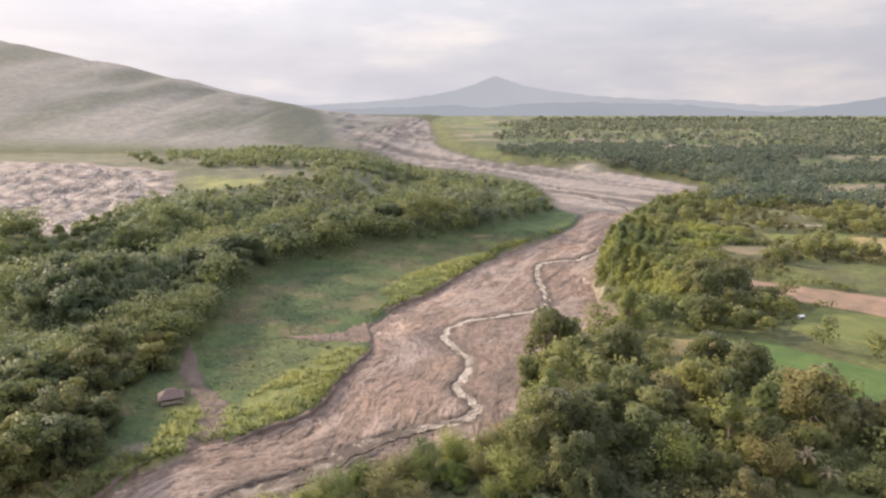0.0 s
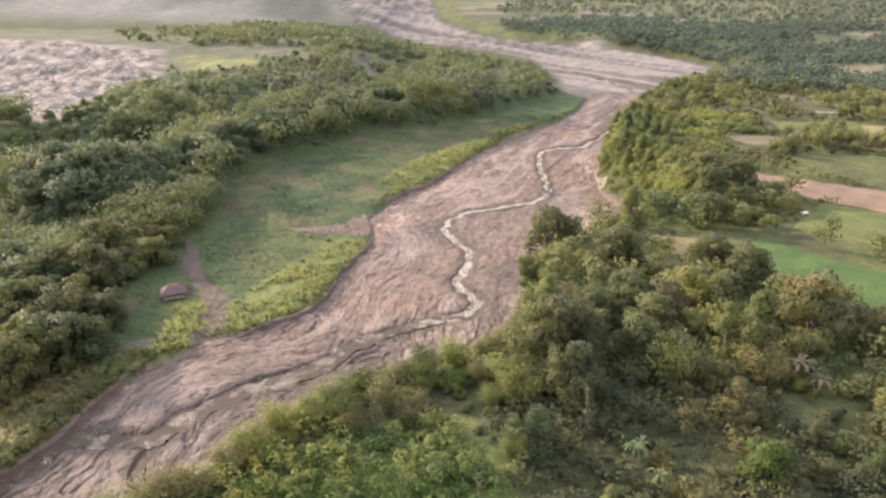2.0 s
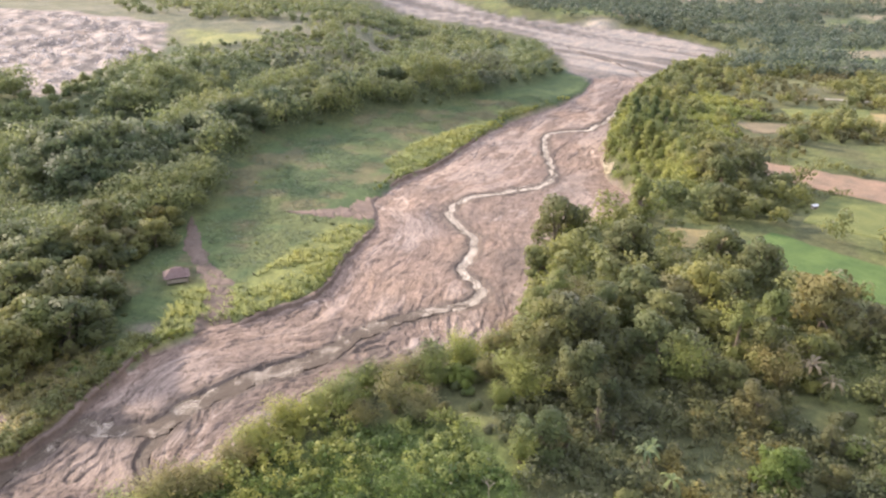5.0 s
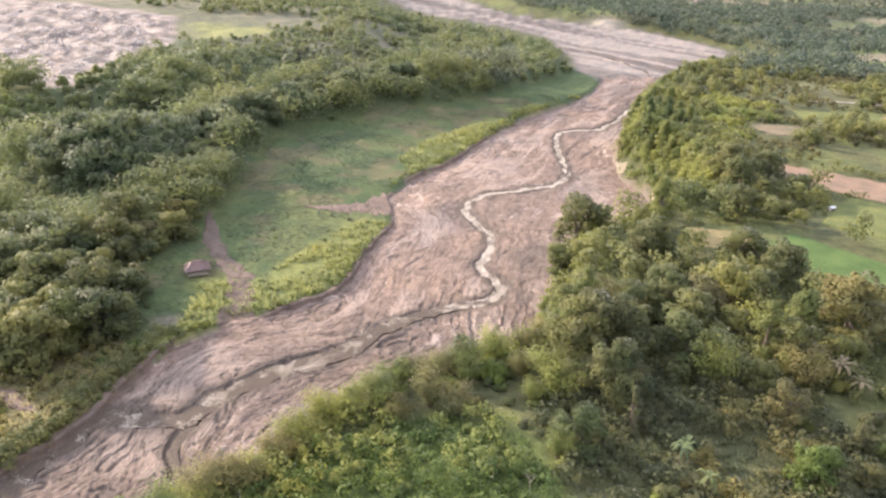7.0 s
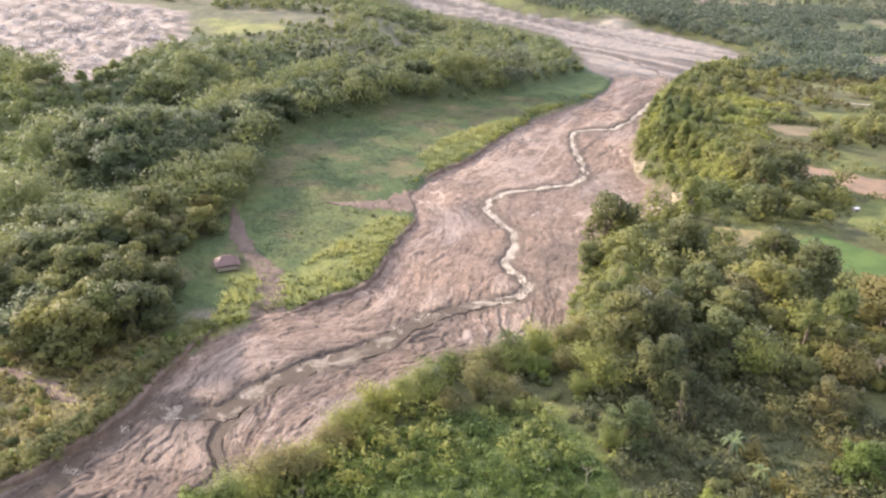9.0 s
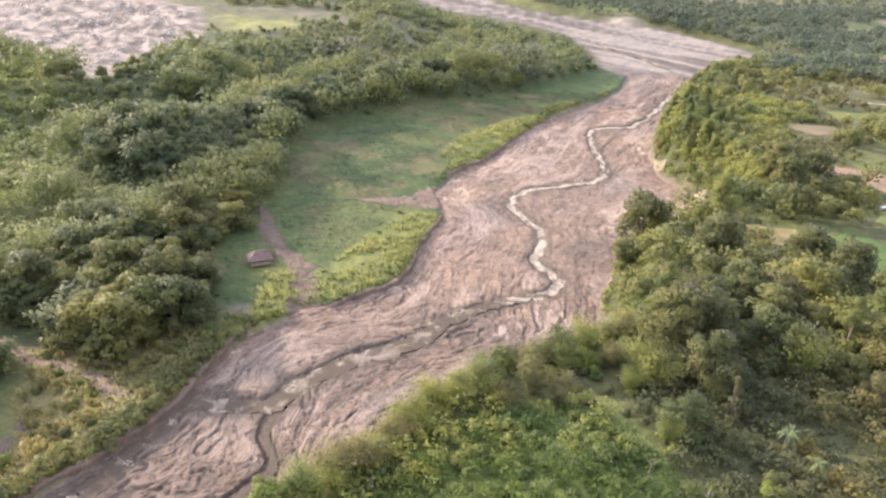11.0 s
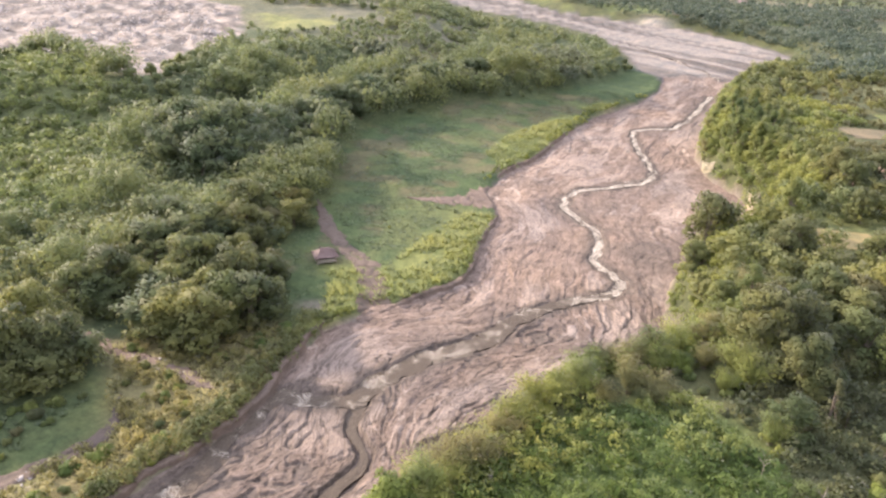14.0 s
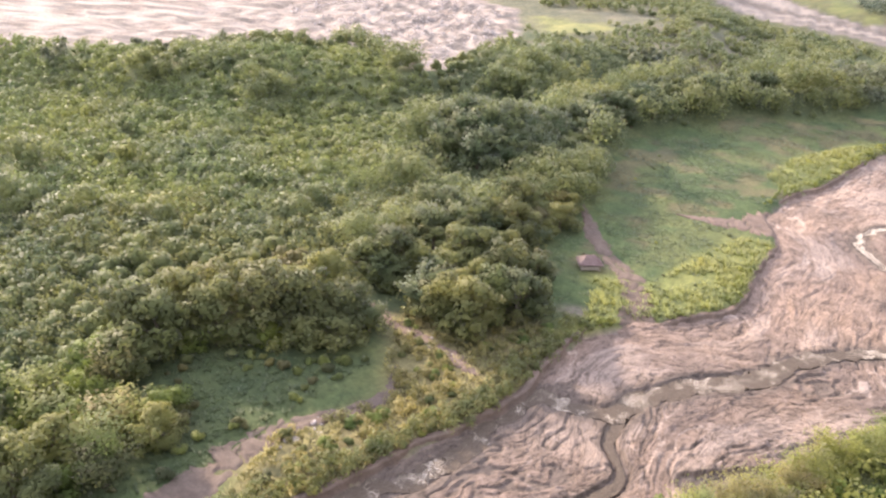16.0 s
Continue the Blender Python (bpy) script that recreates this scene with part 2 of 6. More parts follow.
def ground_height(x, y):
    """The land without the river's fine relief."""
    x, y = np.asarray(x, float), np.asarray(y, float)
    b = base(y) + (np.interp(y, FLANK_Y, FLANK_Z) - base(y)) * ramp(x, -15, -100)      # the land climbs sooner below the volcano
    dbed = signed(x, y, BED)
    dplat = signed(x, y, PLATEAU)
    rough = fbm(x / 23, y / 23, 3, 4) - 0.5
    fine = fbm(x / 4.5, y / 4.5, 9, 3) - 0.5
    wob = (fbm(x / 7, y / 7, 21, 3) - 0.5) * 5
    # the low left bank: a cut step, then gently rising land
    out = -dbed
    left = b + 1.0 * ramp(out + wob * 0.35, -0.1, 1.3) + 0.012 * np.clip(out - 15, 0, 250) * ramp(y, 400, 250) + ramp(out, 6, 30) * (rough * 2.0 + fine * 0.6)
    for mx, my, rad, tall in MOUNDS:
        left = left + tall * np.exp(-((x - mx) ** 2 + (y - my) ** 2) / rad ** 2)
    left = left + 11.5 * ramp(signed(x, y, UPLAND), 0, 38) * ramp(y, 660, 430)
    left = left + 7.0 * np.exp(-(seg_dist(x, y, RIDGE_TREES) / 15) ** 2) * ramp(signed(x, y, FOREST_LEFT), -2, 9)
    for mx, my, rad in ((-19, 202, 11.0), (-47, 130, 4.5)):
        left = left - 0.95 * np.exp(-((x - mx) ** 2 + (y - my) ** 2) / rad ** 2) * ramp(out, 14, 1)
    for pts, wide, deep in ((GULLY, 5.0, 0.5), (SIDE_CUT, 5.0, 0.6)):
        left = left - deep * ramp(seg_dist(x, y, pts), wide, wide * 0.35)
    plat = np.maximum(17 + 0.02 * (y - 100) * ramp(y, 2500, 700), b + 3 * ramp(y, 900, 450))
    plat = plat + (b + 6.5 - plat) * ramp(y - 0.35 * np.clip(x - 190, 0, 400), 395, 470) * ramp(y, 2500, 1500)
    tilled = np.full(x.shape, -99.0)
    for pts in FIELDS.values():
        tilled = np.maximum(tilled, signed(x, y, pts))
    plat = plat + (rough * 2.5 * ramp(dplat, 6, 25) + fine * 0.5) * ramp(tilled, 0, -6)
    plat = plat + 11 * np.exp(-((x - 119) ** 2 + (y - 592) ** 2) / 16 ** 2)
    right = b + (plat - b) * ramp((dplat + wob * 0.5) / (1 + 2.2 * ramp(y, 395, 470)), -1.0, 8.0) ** 0.8
    z = np.where(dplat > -1.5, np.maximum(right, np.where(dbed > 0, -99, b)), left)
    bed = b - 0.9 * ramp(dbed, -0.4, 1.2) - 0.9 * ramp(dbed, 0.0, 3.0)
    z = np.where((dbed > 0) & (y < 395), np.minimum(z, np.maximum(bed, np.where(dplat > 0, z, -99))), z)
    lah = np.maximum(signed(x, y, LAHAR_FAR), signed(x, y, LAHAR_LEFT))
    fu, fv = (x * 0.87 + y * 0.5), (y * 0.87 - x * 0.5)
    fu = fu + (fbm(x / 30, y / 30, 33, 3) - 0.5) * 24
    ero = np.abs(fbm(fu / 11, fv / 34, 31, 5) - 0.5) * 2
    lump = fbm(fu / 2.6, fv / 5.0, 35, 3) - 0.5
    farl = signed(x, y, LAHAR_FAR)
    across, downs = x * 0.76 + y * 0.65, x * 0.65 - y * 0.76
    z = z + np.where(y > 330, ramp(farl, 0, 10) * (fbm(across / 7, downs / 110, 37, 4) - 0.5) * 4.5, 0)
    z = z + np.where((y > 250) & (x < -60), ramp(lah, 0, 14) * (ramp(ero, 0.0, 0.22) * 1.7 + lump * 1.3 - 0.6), 0)
    # the flank of the volcano, greyed for ash and haze in land_cover
    yr = 900 + 0.3 * np.abs(x)
    yf = 560 + 0.05 * np.abs(x)
    up = np.clip((y - yf) / (yr - yf), 0, None)
    prof = np.where(up < 1, up ** 1.15, np.maximum(1 - (up - 1) * 0.25, 0))
    gul = (np.abs(fbm(x / 90, y / 210, 41, 5) - 0.5) * 2)
    hill = (ridge_height(x) - b) * prof
    hill = hill * (1 + 0.10 * (gul - 0.5)) + (gul - 0.5) * 4 * ramp(up, 0.05, 0.4) * ramp(x, -110, -260)
    z = np.where((x < -60) & (y > 540), z + np.maximum(hill, 0) * ramp(x, -85, -140), z)
    far = np.hypot(x, y)
    return z + ramp(far, 500, 2500) * (fbm(x / 300, y / 300, 51, 3) - 0.5) * 8 * ramp(x, -300, 100)


# ---- materials ----
def material(name, rough=0.9):
    m = bpy.data.materials.new(name)
    m.use_nodes = True
    n, l = m.node_tree.nodes, m.node_tree.links
    b = n["Principled BSDF"]
    b.inputs["Roughness"].default_value = rough
    b.inputs["Specular IOR Level"].default_value = 0.25
    return m, n, l, b


def noise_node(n, l, scale, detail=4, rough=0.55, vec=None):
    t = n.new("ShaderNodeTexNoise")
    t.inputs["Scale"].default_value, t.inputs["Detail"].default_value, t.inputs["Roughness"].default_value = scale, detail, rough
    if vec is not None:
        l.new(vec, t.inputs["Vector"])
    return t


def mix_node(n, l, a, b, fac, blend="MIX"):
    m = n.new("ShaderNodeMix")
    m.data_type, m.blend_type = "RGBA", blend
    for slot, v in ((6, a), (7, b), (0, fac)):
        if hasattr(v, "links"):
            l.new(v, m.inputs[slot])
        else:
            m.inputs[slot].default_value = v if slot == 0 else (*v, 1)
    return m.outputs[2]


def ramp_node(n, l, src, stops):
    r = n.new("ShaderNodeValToRGB")
    e = r.color_ramp.elements
    while len(e) < len(stops):
        e.new(0.5)
    for k, (p, c) in zip(e, stops):
        k.position, k.color = p, (*c, 1)
    l.new(src, r.inputs["Fac"])
    return r.outputs["Color"]


def bump_node(n, l, b, src, strength, dist):
    bp = n.new("ShaderNodeBump")
    bp.inputs["Strength"].default_value, bp.inputs["Distance"].default_value = strength, dist
    l.new(src, bp.inputs["Height"])
    l.new(bp.outputs["Normal"], b.inputs["Normal"])


def ground_material():
    m, n, l, b = material("land_cover", 0.95)
    co = n.new("ShaderNodeNewGeometry").outputs["Position"]
    at = n.new("ShaderNodeAttribute")
    at.attribute_name = "cover"
    fine = noise_node(n, l, 0.75, 6, 0.75, co)
    big = noise_node(n, l, 0.12, 4, 0.6, co)
    g1 = ramp_node(n, l, fine.outputs["Fac"], [(0.28, (0.52, 0.53, 0.52)), (0.72, (1.45, 1.40, 1.32))])
    g2 = ramp_node(n, l, big.outputs["Fac"], [(0.3, (0.75, 0.80, 0.82)), (0.7, (1.25, 1.18, 1.08))])
    c = mix_node(n, l, at.outputs["Color"], g1, 1.0, "MULTIPLY")
    c = mix_node(n, l, c, g2, 1.0, "MULTIPLY")
    l.new(c, b.inputs["Base Color"])
    bump_node(n, l, b, fine.outputs["Fac"], 0.7, 0.5)
    return m


def bed_material():
    m, n, l, b = material("volcanic_sand", 0.85)
    co = n.new("ShaderNodeNewGeometry").outputs["Position"]
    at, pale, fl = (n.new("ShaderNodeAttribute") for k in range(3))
    at.attribute_name, pale.attribute_name, fl.attribute_name = "wet_shade", "silt", "flow"
    fine, mid, big = noise_node(n, l, 1.7, 8, 0.8, co), noise_node(n, l, 0.35, 5, 0.65, co), noise_node(n, l, 0.045, 3, 0.5, co)
    sand = ramp_node(n, l, mid.outputs["Fac"], [(0.28, (0.188, 0.140, 0.105)), (0.5, (0.280, 0.206, 0.156)), (0.72, (0.366, 0.276, 0.212))])
    # tone of wet sand, also used to darken the cuts like shade
    wet_shade = ramp_node(n, l, mid.outputs["Fac"], [(0.3, (0.128, 0.100, 0.078)), (0.7, (0.205, 0.164, 0.130))])
    c = mix_node(n, l, mix_node(n, l, sand, (0.50, 0.400, 0.320), pale.outputs["Fac"]), wet_shade, at.outputs["Fac"])
    tone = ramp_node(n, l, big.outputs["Fac"], [(0.34, (0.80, 0.82, 0.86)), (0.66, (1.12, 1.09, 1.05))])
    c = mix_node(n, l, c, tone, 1.0, "MULTIPLY")
    grain = ramp_node(n, l, fine.outputs["Fac"], [(0.25, (0.66, 0.65, 0.64)), (0.75, (1.30, 1.30, 1.30))])
    c = mix_node(n, l, c, grain, 1.0, "MULTIPLY")
    height = fine.outputs["Fac"]
    for k, (scale, width, depth) in enumerate(((1.0, 0.026, 0.48), (2.3, 0.040, 0.30), (4.6, 0.050, 0.18))):      # rills along the flow, their crease darkness put into the colour
        t = noise_node(n, l, scale, 4, 0.55, fl.outputs["Vector"])
        t.inputs["Distortion"].default_value = 0.7
        off = n.new("ShaderNodeMath")
        off.operation, off.inputs[1].default_value = "SUBTRACT", 0.47 + 0.03 * k
        size = n.new("ShaderNodeMath")
        size.operation = "ABSOLUTE"
        l.new(t.outputs["Fac"], off.inputs[0])
        l.new(off.outputs[0], size.inputs[0])
        rill = ramp_node(n, l, size.outputs[0], [(0.0, (1 - depth,) * 3), (width, (1, 1, 1))])
        c = mix_node(n, l, c, rill, 1.0, "MULTIPLY")
        height = mix_node(n, l, height, rill, 0.5 if k == 0 else 0.35)
    l.new(c, b.inputs["Base Color"])
    bump_node(n, l, b, height, 0.8, 0.6)
    return m


def water_material():
    m, n, l, b = material("muddy_water", 0.25)
    co = n.new("ShaderNodeNewGeometry").outputs["Position"]
    at = n.new("ShaderNodeAttribute")
    at.attribute_name = "foam"
    fl = n.new("ShaderNodeAttribute")
    fl.attribute_name = "flow"
    t = noise_node(n, l, 1.0, 3, 0.6, fl.outputs["Vector"])
    mud = ramp_node(n, l, t.outputs["Fac"], [(0.3, (0.088, 0.069, 0.050)), (0.7, (0.132, 0.105, 0.078))])
    off = n.new("ShaderNodeMath")
    off.operation, off.inputs[1].default_value = "SUBTRACT", 0.5
    l.new(t.outputs["Fac"], off.inputs[0])
    size = n.new("ShaderNodeMath")
    size.operation = "ABSOLUTE"
    l.new(off.outputs[0], size.inputs[0])
    thread = n.new("ShaderNodeMath")       # foam lies in threads along the flow
    thread.operation, thread.inputs[1].default_value = "MULTIPLY_ADD", -5.5
    l.new(size.outputs[0], thread.inputs[0])
    l.new(at.outputs["Fac"], thread.inputs[2])
    foam = ramp_node(n, l, thread.outputs[0], [(0.0, (0, 0, 0)), (0.12, (1, 1, 1))])
    c = mix_node(n, l, mud, (0.66, 0.58, 0.46), foam)
    l.new(c, b.inputs["Base Color"])
    r = ramp_node(n, l, foam, [(0.0, (0.50, 0.50, 0.50)), (1.0, (0.8, 0.8, 0.8))])
    l.new(r, b.inputs["Roughness"])
    b.inputs["Specular IOR Level"].default_value = 0.10
    bump_node(n, l, b, t.outputs["Fac"], 0.8, 0.3)
    return m


def leaf_material(name, dark, light, through_light=0.3, sheen=0.2):
    """Foliage: each plant has its own tone, each leaf clump its own shade."""
    m, n, l, b = material(name, 0.55)
    b.inputs["Specular IOR Level"].default_value = 0.2
    b.inputs["Sheen Weight"].default_value, b.inputs["Sheen Roughness"].default_value = sheen, 0.5
    info = n.new("ShaderNodeObjectInfo").outputs["Random"]
    isl = n.new("ShaderNodeNewGeometry").outputs["Random Per Island"]
    co = n.new("ShaderNodeNewGeometry").outputs["Position"]
    crown, wood = noise_node(n, l, 0.17, 2, 0.5, co), noise_node(n, l, 0.035, 3, 0.6, co)
    tone = mix_node(n, l, dark, light, isl)
    per = ramp_node(n, l, info, [(0.0, (0.68, 0.78, 0.78)), (0.5, (1.0, 1.0, 1.0)), (1.0, (1.20, 1.16, 0.98))])
    tone = mix_node(n, l, tone, per, 1.0, "MULTIPLY")
    c1 = ramp_node(n, l, crown.outputs["Fac"], [(0.34, (0.76, 0.82, 0.82)), (0.52, (1.0, 1.0, 1.0)), (0.68, (1.17, 1.15, 1.0))])
    c2 = ramp_node(n, l, wood.outputs["Fac"], [(0.32, (0.80, 0.88, 0.92)), (0.68, (1.22, 1.14, 0.98))])
    tone = mix_node(n, l, tone, c1, 1.0, "MULTIPLY")
    tone = mix_node(n, l, tone, c2, 1.0, "MULTIPLY")
    l.new(tone, b.inputs["Base Color"])
    tr = n.new("ShaderNodeBsdfTranslucent")
    l.new(tone, tr.inputs["Color"])
    mx = n.new("ShaderNodeMixShader")
    mx.inputs[0].default_value = through_light
    l.new(b.outputs["BSDF"], mx.inputs[1])
    l.new(tr.outputs["BSDF"], mx.inputs[2])
    l.new(mx.outputs["Shader"], n["Material Output"].inputs["Surface"])
    return m


def plain_material(name, dark, light, scale=3.0, rough=0.85, relief=0.3):
    m, n, l, b = material(name, rough)
    co = n.new("ShaderNodeTexCoord").outputs["Object"]
    t = noise_node(n, l, scale, 5, 0.65, co)
    l.new(ramp_node(n, l, t.outputs["Fac"], [(0.3, dark), (0.7, light)]), b.inputs["Base Color"])
    bump_node(n, l, b, t.outputs["Fac"], relief, 0.05)
    return m


M_GROUND, M_BED, M_WATER = ground_material(), bed_material(), water_material()
M_LEAF = leaf_material("broad_leaves", (0.180, 0.194, 0.078), (0.232, 0.242, 0.099), 0.5)
M_LEAF_DARK = leaf_material("dark_leaves", (0.130, 0.142, 0.060), (0.184, 0.194, 0.082), 0.46)
M_LEAF_OLIVE = leaf_material("olive_leaves", (0.160, 0.154, 0.072), (0.202, 0.192, 0.090), 0.48)
# bluer tone and extra sheen put some haze into these leaves
M_WOOD = leaf_material("wood_leaves", (0.172, 0.202, 0.098), (0.198, 0.228, 0.112), 0.5, 0.3)
M_BAMBOO = leaf_material("bamboo_leaves", (0.205, 0.232, 0.072), (0.290, 0.312, 0.100), 0.5)
M_LIME = leaf_material("lime_leaves", (0.168, 0.212, 0.054), (0.235, 0.280, 0.074), 0.5)
M_DRY = leaf_material("dry_bamboo_leaves", (0.205, 0.190, 0.082), (0.275, 0.250, 0.108), 0.5)
M_TALL = leaf_material("sunny_tree_leaves", (0.188, 0.208, 0.070), (0.262, 0.280, 0.096), 0.5)
M_ROUGH = leaf_material("rough_grass_blades", (0.140, 0.150, 0.060), (0.190, 0.196, 0.080), 0.45)
M_SCRUB = leaf_material("slope_scrub_leaves", (0.200, 0.235, 0.088), (0.260, 0.292, 0.112), 0.5)
M_CLEARING = leaf_material("clearing_leaves", (0.150, 0.200, 0.050), (0.205, 0.250, 0.066), 0.5)
M_GRASS = leaf_material("grass_blades", (0.210, 0.240, 0.070), (0.295, 0.315, 0.098), 0.45)
# kept dark: shade over the meadow is put into the blade colour
M_MEADOW = leaf_material("meadow_grass", (0.092, 0.124, 0.050), (0.132, 0.162, 0.066), 0.45)
# blue and grey raised: mild distance haze mixed into the leaf colour
M_FAR_HAZE = leaf_material("hazed_distant_leaves", (0.150, 0.170, 0.120), (0.180, 0.200, 0.142), 0.45, 0.2)
M_GOLD = leaf_material("golden_scrub_leaves", (0.235, 0.215, 0.085), (0.335, 0.300, 0.125), 0.45)
M_BARK = plain_material("bark", (0.11, 0.085, 0.06), (0.24, 0.20, 0.15), 4.0)


# ---- mesh helpers ----
def mesh_object(name, verts, faces, mat, parent=None, smooth=False, normals=None):
    me = bpy.data.meshes.new(name)
    verts, faces = np.asarray(verts, np.float32), np.asarray(faces, np.int32)
    k = faces.shape[1]
    me.vertices.add(len(verts))
    me.vertices.foreach_set("co", verts.ravel())
    me.loops.add(faces.size)
    me.loops.foreach_set("vertex_index", faces.ravel())
    me.polygons.add(len(faces))
    me.polygons.foreach_set("loop_start", np.arange(0, faces.size, k, dtype=np.int32))
    if smooth:
        me.polygons.foreach_set("use_smooth", np.ones(len(faces), bool))
    me.materials.append(mat)
    me.update(calc_edges=True)
    if normals is not None:      # leaves shade with the mass that they belong to
        me.attributes.new("custom_normal", "FLOAT_VECTOR", "POINT").data.foreach_set("vector", np.asarray(normals, np.float32).ravel())
    ob = new(name, me)
    ob.parent = parent
    return ob


def part(name, bm, mat, parent, label=""):
    me = bpy.data.meshes.new(name)
    bm.to_mesh(me)
    bm.free()
    me.materials.append(mat)
    ob = new(name, me)
    ob.parent = parent
    return tagged(ob, label)


def grid_faces(rows, cols):
    i = np.arange(rows * cols).reshape(rows, cols)
    return np.stack([i[:-1, :-1], i[:-1, 1:], i[1:, 1:], i[1:, :-1]], -1).reshape(-1, 4)


def add_attribute(ob, name, values):
    values = np.asarray(values, np.float32)
    if values.ndim == 1:
        ob.data.attributes.new(name, "FLOAT", "POINT").data.foreach_set("value", values)
    else:
        rgba = np.ones((len(values), 4), np.float32)
        rgba[:, :3] = values
        ob.data.attributes.new(name, "FLOAT_COLOR", "POINT").data.foreach_set("color", rgba.ravel())


# ---- the ground ----
def spread(lo, hi, step, reach):
    core = list(np.arange(lo, hi + 1e-6, step))
    up, s = [hi], step
    while up[-1] < reach:
        s *= 1.075
        up.append(min(up[-1] + s, reach))
    down, s = [lo], step
    while down[-1] > -reach:
        s *= 1.075
        down.append(max(down[-1] - s, -reach))
    return np.array(down[:0:-1] + core + up[1:])


def plot_grid(x, y):
    """The far plots: two numbers that run on by one from plot to plot."""
    x, y = x + (fbm(x / 80, y / 80, 231, 2) - 0.5) * 40, y + (fbm(x / 90, y / 90, 233, 2) - 0.5) * 36
    v = (y * 0.94 - x * 0.34) / 30
    return (x * 0.94 + y * 0.34) / 52 + 0.5 * lattice(np.floor(v), np.floor(v) * 0, 235), v


def land_cover(x, y):
    """Base colours of the land by what grows or lies there; some carry haze and shade."""
    n1 = fbm(x / 15, y / 15, 61, 4)
    n2 = fbm(x / 60, y / 60, 71, 4)
    col = np.empty((len(x), 3))
    col[:] = (0.085, 0.095, 0.045)
    lay = lambda mask, c: np.copyto(col, col * (1 - mask[:, None]) + np.asarray(c) * mask[:, None])
    dbed, dplat = signed(x, y, BED), signed(x, y, PLATEAU)
    left = (dplat < 0)
    # left bank green, toned down for the shade over the meadow
    lay(np.where(left & (y < 420), 1.0, 0), (0.074, 0.108, 0.046))
    lay(np.where(left & (y < 330), ramp(n1, 0.46, 0.62), 0) * 0.7, (0.118, 0.138, 0.058))
    lay(np.where(left & (y < 330), ramp(fbm(x / 9, y / 9, 73, 3), 0.56, 0.66), 0) * 0.6, (0.150, 0.128, 0.078))
    for pts in REEDS:
        lay(ramp(signed(x, y, pts) + (n1 - 0.5) * 10, -3, 2), (0.185, 0.205, 0.072))
    lay(ramp(signed(x, y, FOREST_LEFT), -4, 4), (0.085, 0.105, 0.052))
    lay(ramp(signed(x, y, SCRUB_LEFT), -4, 6) * 0.8, (0.145, 0.168, 0.078))
    # clearing ground darkened: the wood's shade is put into its colour
    lay(ramp(signed(x, y, NEAR_CLEARING), -3, 3), (0.070, 0.094, 0.042))
    lay(ramp(signed(x, y, BANK_SCRUB), -4, 2) * 0.85, (0.205, 0.180, 0.090))
    # grey-green of the upper land, with haze mixed into the tone
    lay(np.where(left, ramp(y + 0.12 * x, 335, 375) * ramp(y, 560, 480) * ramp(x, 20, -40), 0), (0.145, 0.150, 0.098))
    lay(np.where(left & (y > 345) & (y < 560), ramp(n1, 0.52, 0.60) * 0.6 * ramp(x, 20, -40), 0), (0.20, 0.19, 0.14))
    lay(ramp(dplat, 2, 10) * 0.5, (0.115, 0.120, 0.058))
    lay(ramp(dplat, 2, 10) * ramp(n1, 0.5, 0.62) * 0.6, (0.140, 0.165, 0.060))
    lay(ramp(signed(x, y, CLEARING) + (n1 - 0.5) * 8, -3, 3), (0.088, 0.122, 0.038))
    lay(ramp(signed(x, y, DIRT_CLEARING) + (n1 - 0.5) * 6, -2, 3) * 0.7, (0.120, 0.130, 0.062))
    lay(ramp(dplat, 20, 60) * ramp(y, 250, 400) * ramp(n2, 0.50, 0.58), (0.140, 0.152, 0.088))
    # far ground painted as dark as the self-shaded crowns on it
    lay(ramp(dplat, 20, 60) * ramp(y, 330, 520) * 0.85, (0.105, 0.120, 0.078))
    u, v = plot_grid(x, y)
    crop = lattice(np.floor(u), np.floor(v), 237)
    plain = ramp(dplat, 15, 40) * ramp(y + 0.3 * x, 330, 400)
    for lo, hi, c in ((0.0, 0.22, (0.150, 0.185, 0.075)), (0.22, 0.34, (0.225, 0.200, 0.140)), (0.34, 0.55, (0.120, 0.150, 0.070)), (0.55, 0.64, (0.205, 0.215, 0.105))):
        lay(plain * ((crop >= lo) & (crop < hi)), c)
    lay(np.exp(-((x - 119) ** 2 + (y - 592) ** 2) / 14 ** 2), (0.40, 0.36, 0.32))
    lay(ramp(signed(x, y, YELLOW_STRIP) + (n1 - 0.5) * 26, -5, 7), (0.225, 0.235, 0.100))
    lay(np.exp(-(((x + 60) / 3.5) ** 2 + ((y - 128) / 1.8) ** 2)), (0.27, 0.225, 0.19))
    lay(ramp(signed(x, y, LAHAR_FAR) + (n1 - 0.5) * 14, -2, 3) * ramp(dplat, 3, -1), (0.165, 0.150, 0.141))
    streak = fbm((x * 0.76 + y * 0.65) / 9, (x * 0.65 - y * 0.76) / 150, 39, 4)
    lay(ramp(signed(x, y, LAHAR_FAR), 2, 8) * ramp(dplat, 2, -2) * ramp(streak, 0.50, 0.60), (0.262, 0.236, 0.218))
    lay(ramp(signed(x, y, LAHAR_FAR), 0, 5) * ramp(streak, 0.46, 0.38), (0.122, 0.108, 0.100))
    lay(ramp(signed(x, y, LAHAR_LEFT) + (n1 - 0.5) * 14, -2, 3), (0.262, 0.225, 0.203))
    fu, fv = x * 0.87 + y * 0.5 + (fbm(x / 30, y / 30, 33, 3) - 0.5) * 24, y * 0.87 - x * 0.5
    grit = fbm(fu / 3.2, fv / 9, 43, 4)
